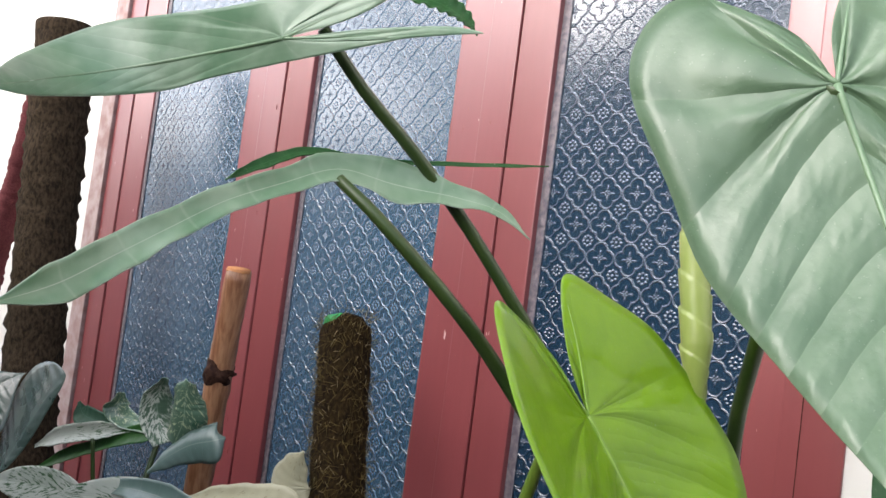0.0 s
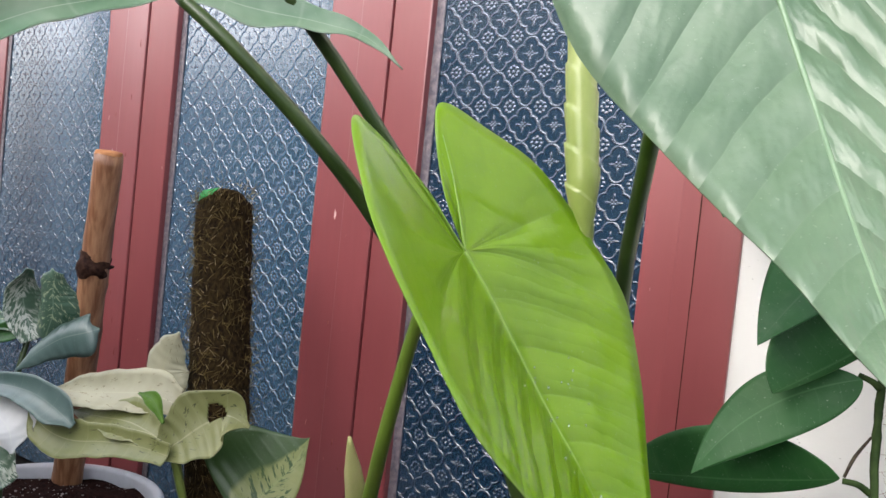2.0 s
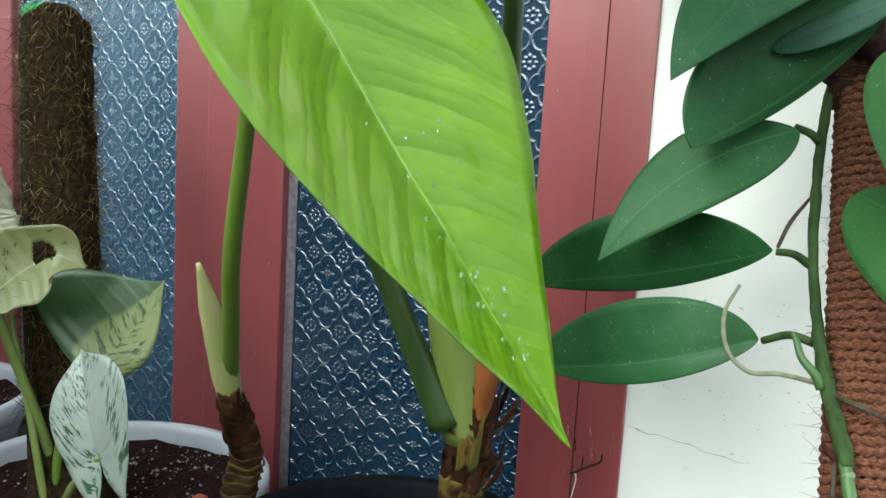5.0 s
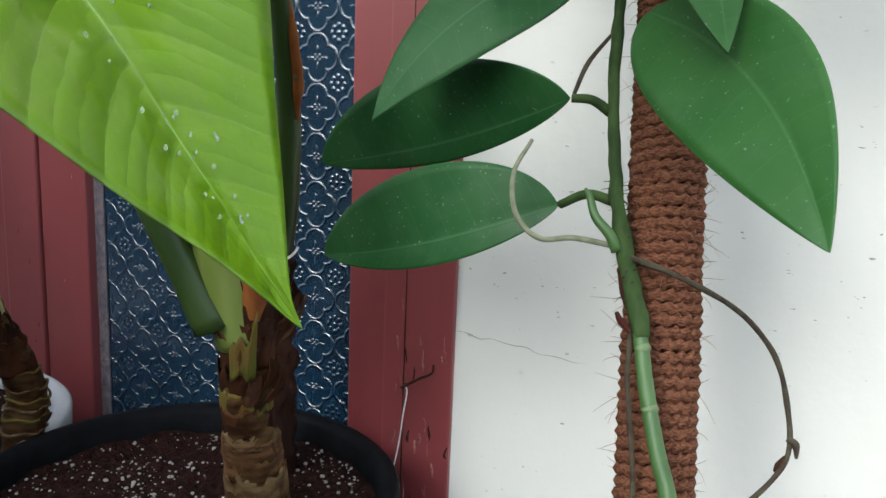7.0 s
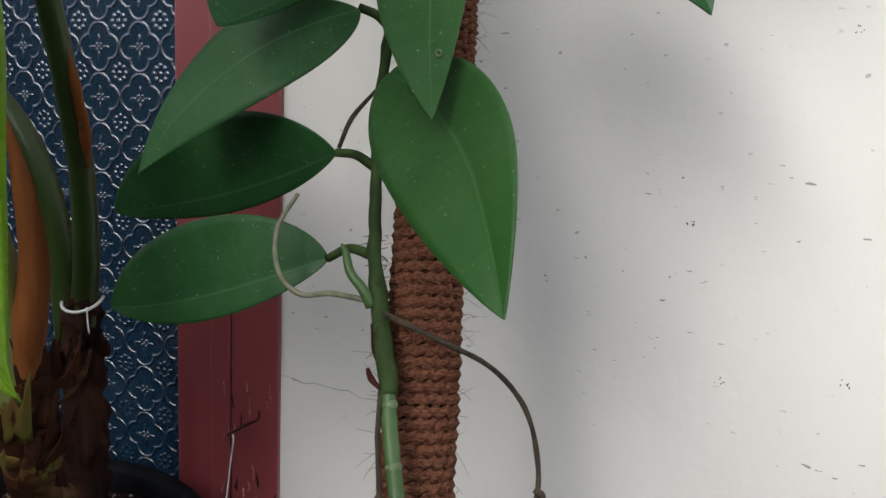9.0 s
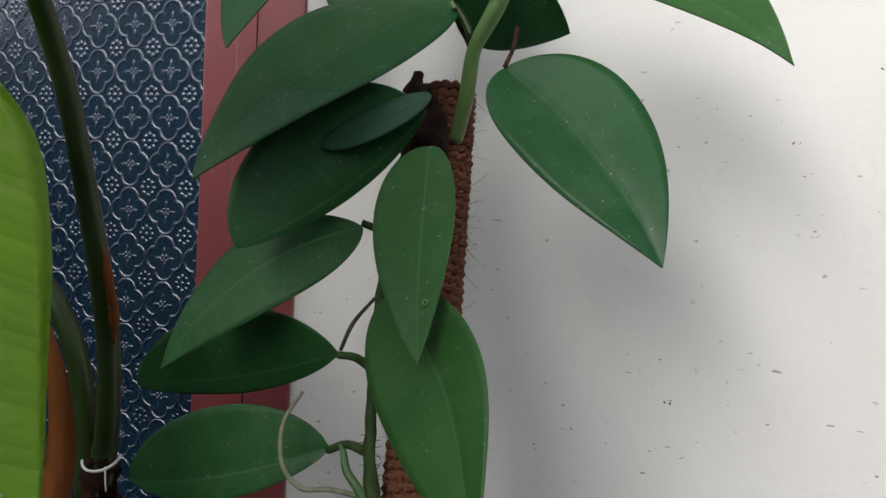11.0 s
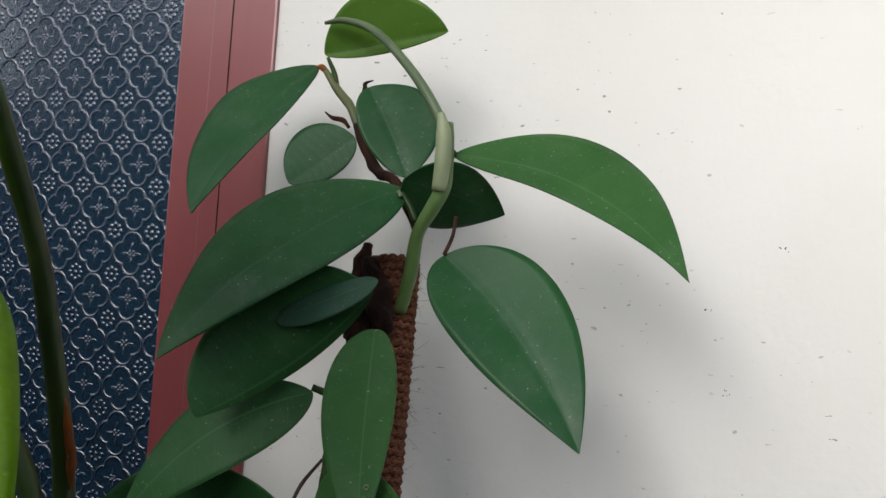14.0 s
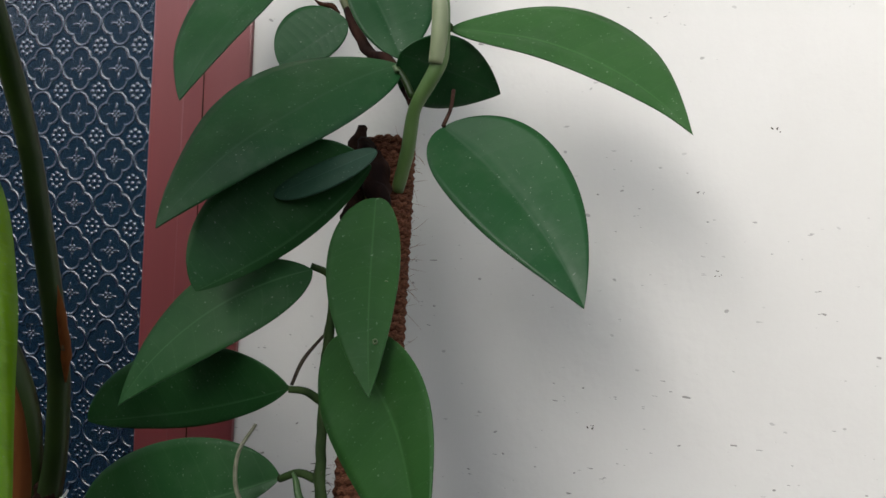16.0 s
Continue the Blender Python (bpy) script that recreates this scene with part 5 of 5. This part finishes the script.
mon = tagged(new("monstera_plant"), "variegated monstera with grey-green leaves, among the pots", "plant")
blade("leaf_lobe", LEAF_VARIEGATED, mon, [(-0.8959, -0.3150, 0.4852), (-0.9221, -0.3083, 0.4532), (-0.9211, -0.3017, 0.4161), (-0.9010, -0.2950, 0.3821)], [0.0058, 0.0228, 0.0263, 0.0186], Vector((0.5773, 0.8008, 0.1598)), ripple=0.0006)
blade("leaf_lobe", LEAF_GREY, mon, [(-0.8342, -0.3100, 0.4885), (-0.8471, -0.3050, 0.4608), (-0.8526, -0.3000, 0.4256), (-0.8774, -0.2950, 0.3848)], [0.0097, 0.0302, 0.0345, 0.0234], Vector((-0.9355, -0.3452, 0.0749)), ripple=0.0006)
blade("leaf_lobe", LEAF_SLATE, mon, [(-0.7742, -0.2750, 0.4169), (-0.7833, -0.2888, 0.4112), (-0.8200, -0.3025, 0.3974), (-0.8558, -0.3163, 0.3722), (-0.8826, -0.3300, 0.3436)], [0.0026, 0.0308, 0.0259, 0.0166, 0.0026], Vector((-0.6550, 0.0844, 0.7509)), ripple=0.0006)
blade("leaf_lobe", LEAF_GREY, mon, [(-1.0551, -0.3000, 0.4337), (-1.0612, -0.2983, 0.4092), (-1.0349, -0.2967, 0.3918), (-0.9440, -0.2950, 0.3897)], [0.0073, 0.0219, 0.0180, 0.0078], Vector((0.3275, 0.6257, 0.7080)), ripple=0.0006)
blade("leaf_lobe", LEAF_DUSTY, mon, [(-1.2003, -0.3000, 0.3902), (-1.1780, -0.2967, 0.3701), (-1.1020, -0.2933, 0.3706), (-1.0173, -0.2900, 0.3824)], [0.0031, 0.0194, 0.0168, 0.0114], Vector((0.0557, 0.3784, 0.9240)), ripple=0.0006)
blade("leaf", LEAF_WHITE, mon, [(-1.2487, -0.3450, 0.3016), (-1.1854, -0.3300, 0.3328), (-1.0907, -0.3150, 0.3604), (-0.9888, -0.3000, 0.3842)], [0.0034, 0.0169, 0.0163, 0.0031], Vector((-0.5005, 0.1871, 0.8453)), ripple=0.0006)
blade("leaf", LEAF_MID, mon, [(-1.2780, -0.3300, 0.2506), (-1.1705, -0.3200, 0.3029), (-1.0650, -0.3100, 0.3448), (-0.9694, -0.3000, 0.3820), (-0.9218, -0.2900, 0.3846)], [0.0023, 0.0123, 0.0107, 0.0155, 0.0040], Vector((-0.5483, 0.1453, 0.8235)), ripple=0.0006)
blade("leaf", LEAF_VARIEGATED, mon, [(-0.8645, -0.4000, 0.2968), (-0.8304, -0.4000, 0.2732), (-0.7892, -0.4000, 0.2541), (-0.7484, -0.4000, 0.2291)], [0.0080, 0.0297, 0.0321, 0.0194], Vector((0.3928, 0.7751, 0.4950)), ripple=0.0006)
blade("leaf", LEAF_SLATE, mon, [(-0.9023, -0.4300, 0.3272), (-0.8065, -0.4240, 0.3511), (-0.7328, -0.4180, 0.3629), (-0.6764, -0.4120, 0.3636), (-0.6341, -0.4060, 0.3524), (-0.6101, -0.4000, 0.3388)], [0.0033, 0.0102, 0.0151, 0.0191, 0.0201, 0.0043], Vector((-0.1497, 0.4694, 0.8702)), ripple=0.0006)
blade("leaf", LEAF_PURE, mon, [(-0.7964, -0.4200, 0.3347), (-0.7468, -0.4217, 0.3277), (-0.7056, -0.4233, 0.3157), (-0.6906, -0.4250, 0.2910)], [0.0023, 0.0273, 0.0340, 0.0022], Vector((0.2924, 0.7952, 0.5313)), ripple=0.0006)
petiole(mon, [(-0.8968, -0.3337, 0.1211), (-0.9301, -0.3105, 0.2737), (-0.9444, -0.2804, 0.3888)], [0.006, 0.005, 0.004], PETIOLE_DARK)
petiole(mon, [(-0.9176, -0.3535, 0.1216), (-0.9524, -0.3700, 0.2754), (-0.9633, -0.3830, 0.3801)], [0.005, 0.004, 0.003], PETIOLE_DARK)
dk = tagged(new("dark_leaf_plant"), "plant with puckered blackish green leaves, among the pots", "plant")
for spec in ((-1.0415, -0.4802, 0.3176, -0.9656, -0.4391, 0.4782, -13.1837, 0.1071, 0.0232, 0.0007, -0.105, -0.0049, 0.554, 0.5007, 0.35, 0.5), (-1.1424, -0.5059, 0.3946, -1.1026, -0.4383, 0.4579, -2.5544, 0.0455, 0.0839, 0.0031, 0.0088, -0.0043, 0.6905, 0.2995, 0.35, 0.5)):
    leaf("leaf", LEAF_BLACKGREEN, dk, spec, ripple=0.003)
for spec in ((-0.7337, -0.3399, 0.3316, -0.8239, -0.4891, 0.3433, 0.3889, 0.0134, 0.0305, 0, -0.0006, 0.0023, 0.6119, 0.4326, 0.35, 0.5), (-0.8417, -0.4412, 0.3278, -0.9389, -0.5262, 0.3366, -4.6198, 0.0273, 0.0258, 0.0011, 0.0472, 0.0043, 0.5632, 0.4695, 0.35, 0.5)):
    leaf("leaf", LEAF_WHITE, dk, spec, ripple=0.001)
petiole(dk, [(-0.8592, -0.3932, 0.1630), (-0.9668, -0.4507, 0.2471), (-1.0335, -0.4768, 0.3093)], [0.006, 0.005, 0.004], PETIOLE_DARK)

T_LO, T_HI = Vector((-1.495, -0.25, 0.0)), Vector((-1.632, -0.25, 1.15))
far = tagged(new("fern_fibre_pole"), "thick dark brown tree-fern pole against the white wall", "plant pole")
part("core", tube([T_LO, T_LO.lerp(T_HI, 0.5), T_HI], [0.056, 0.060, 0.062], 36, 90, wobble=0.14), DARKPOLE, far)
cord = tagged(new("cord_pole"), "thin pole wrapped with maroon cord against the white wall", "plant pole")
part("core", tube([(-2.370, -0.12, 0.0), (-2.210, -0.12, 0.6), (-2.030, -0.12, 1.25)], [0.032, 0.028, 0.032, 0.028, 0.032, 0.028, 0.032, 0.028, 0.032, 0.028, 0.032, 0.028, 0.032, 0.028, 0.032, 0.028, 0.032, 0.028, 0.032, 0.028, 0.032, 0.028, 0.032], 16, 160, wobble=0.2), MAROON, cord)
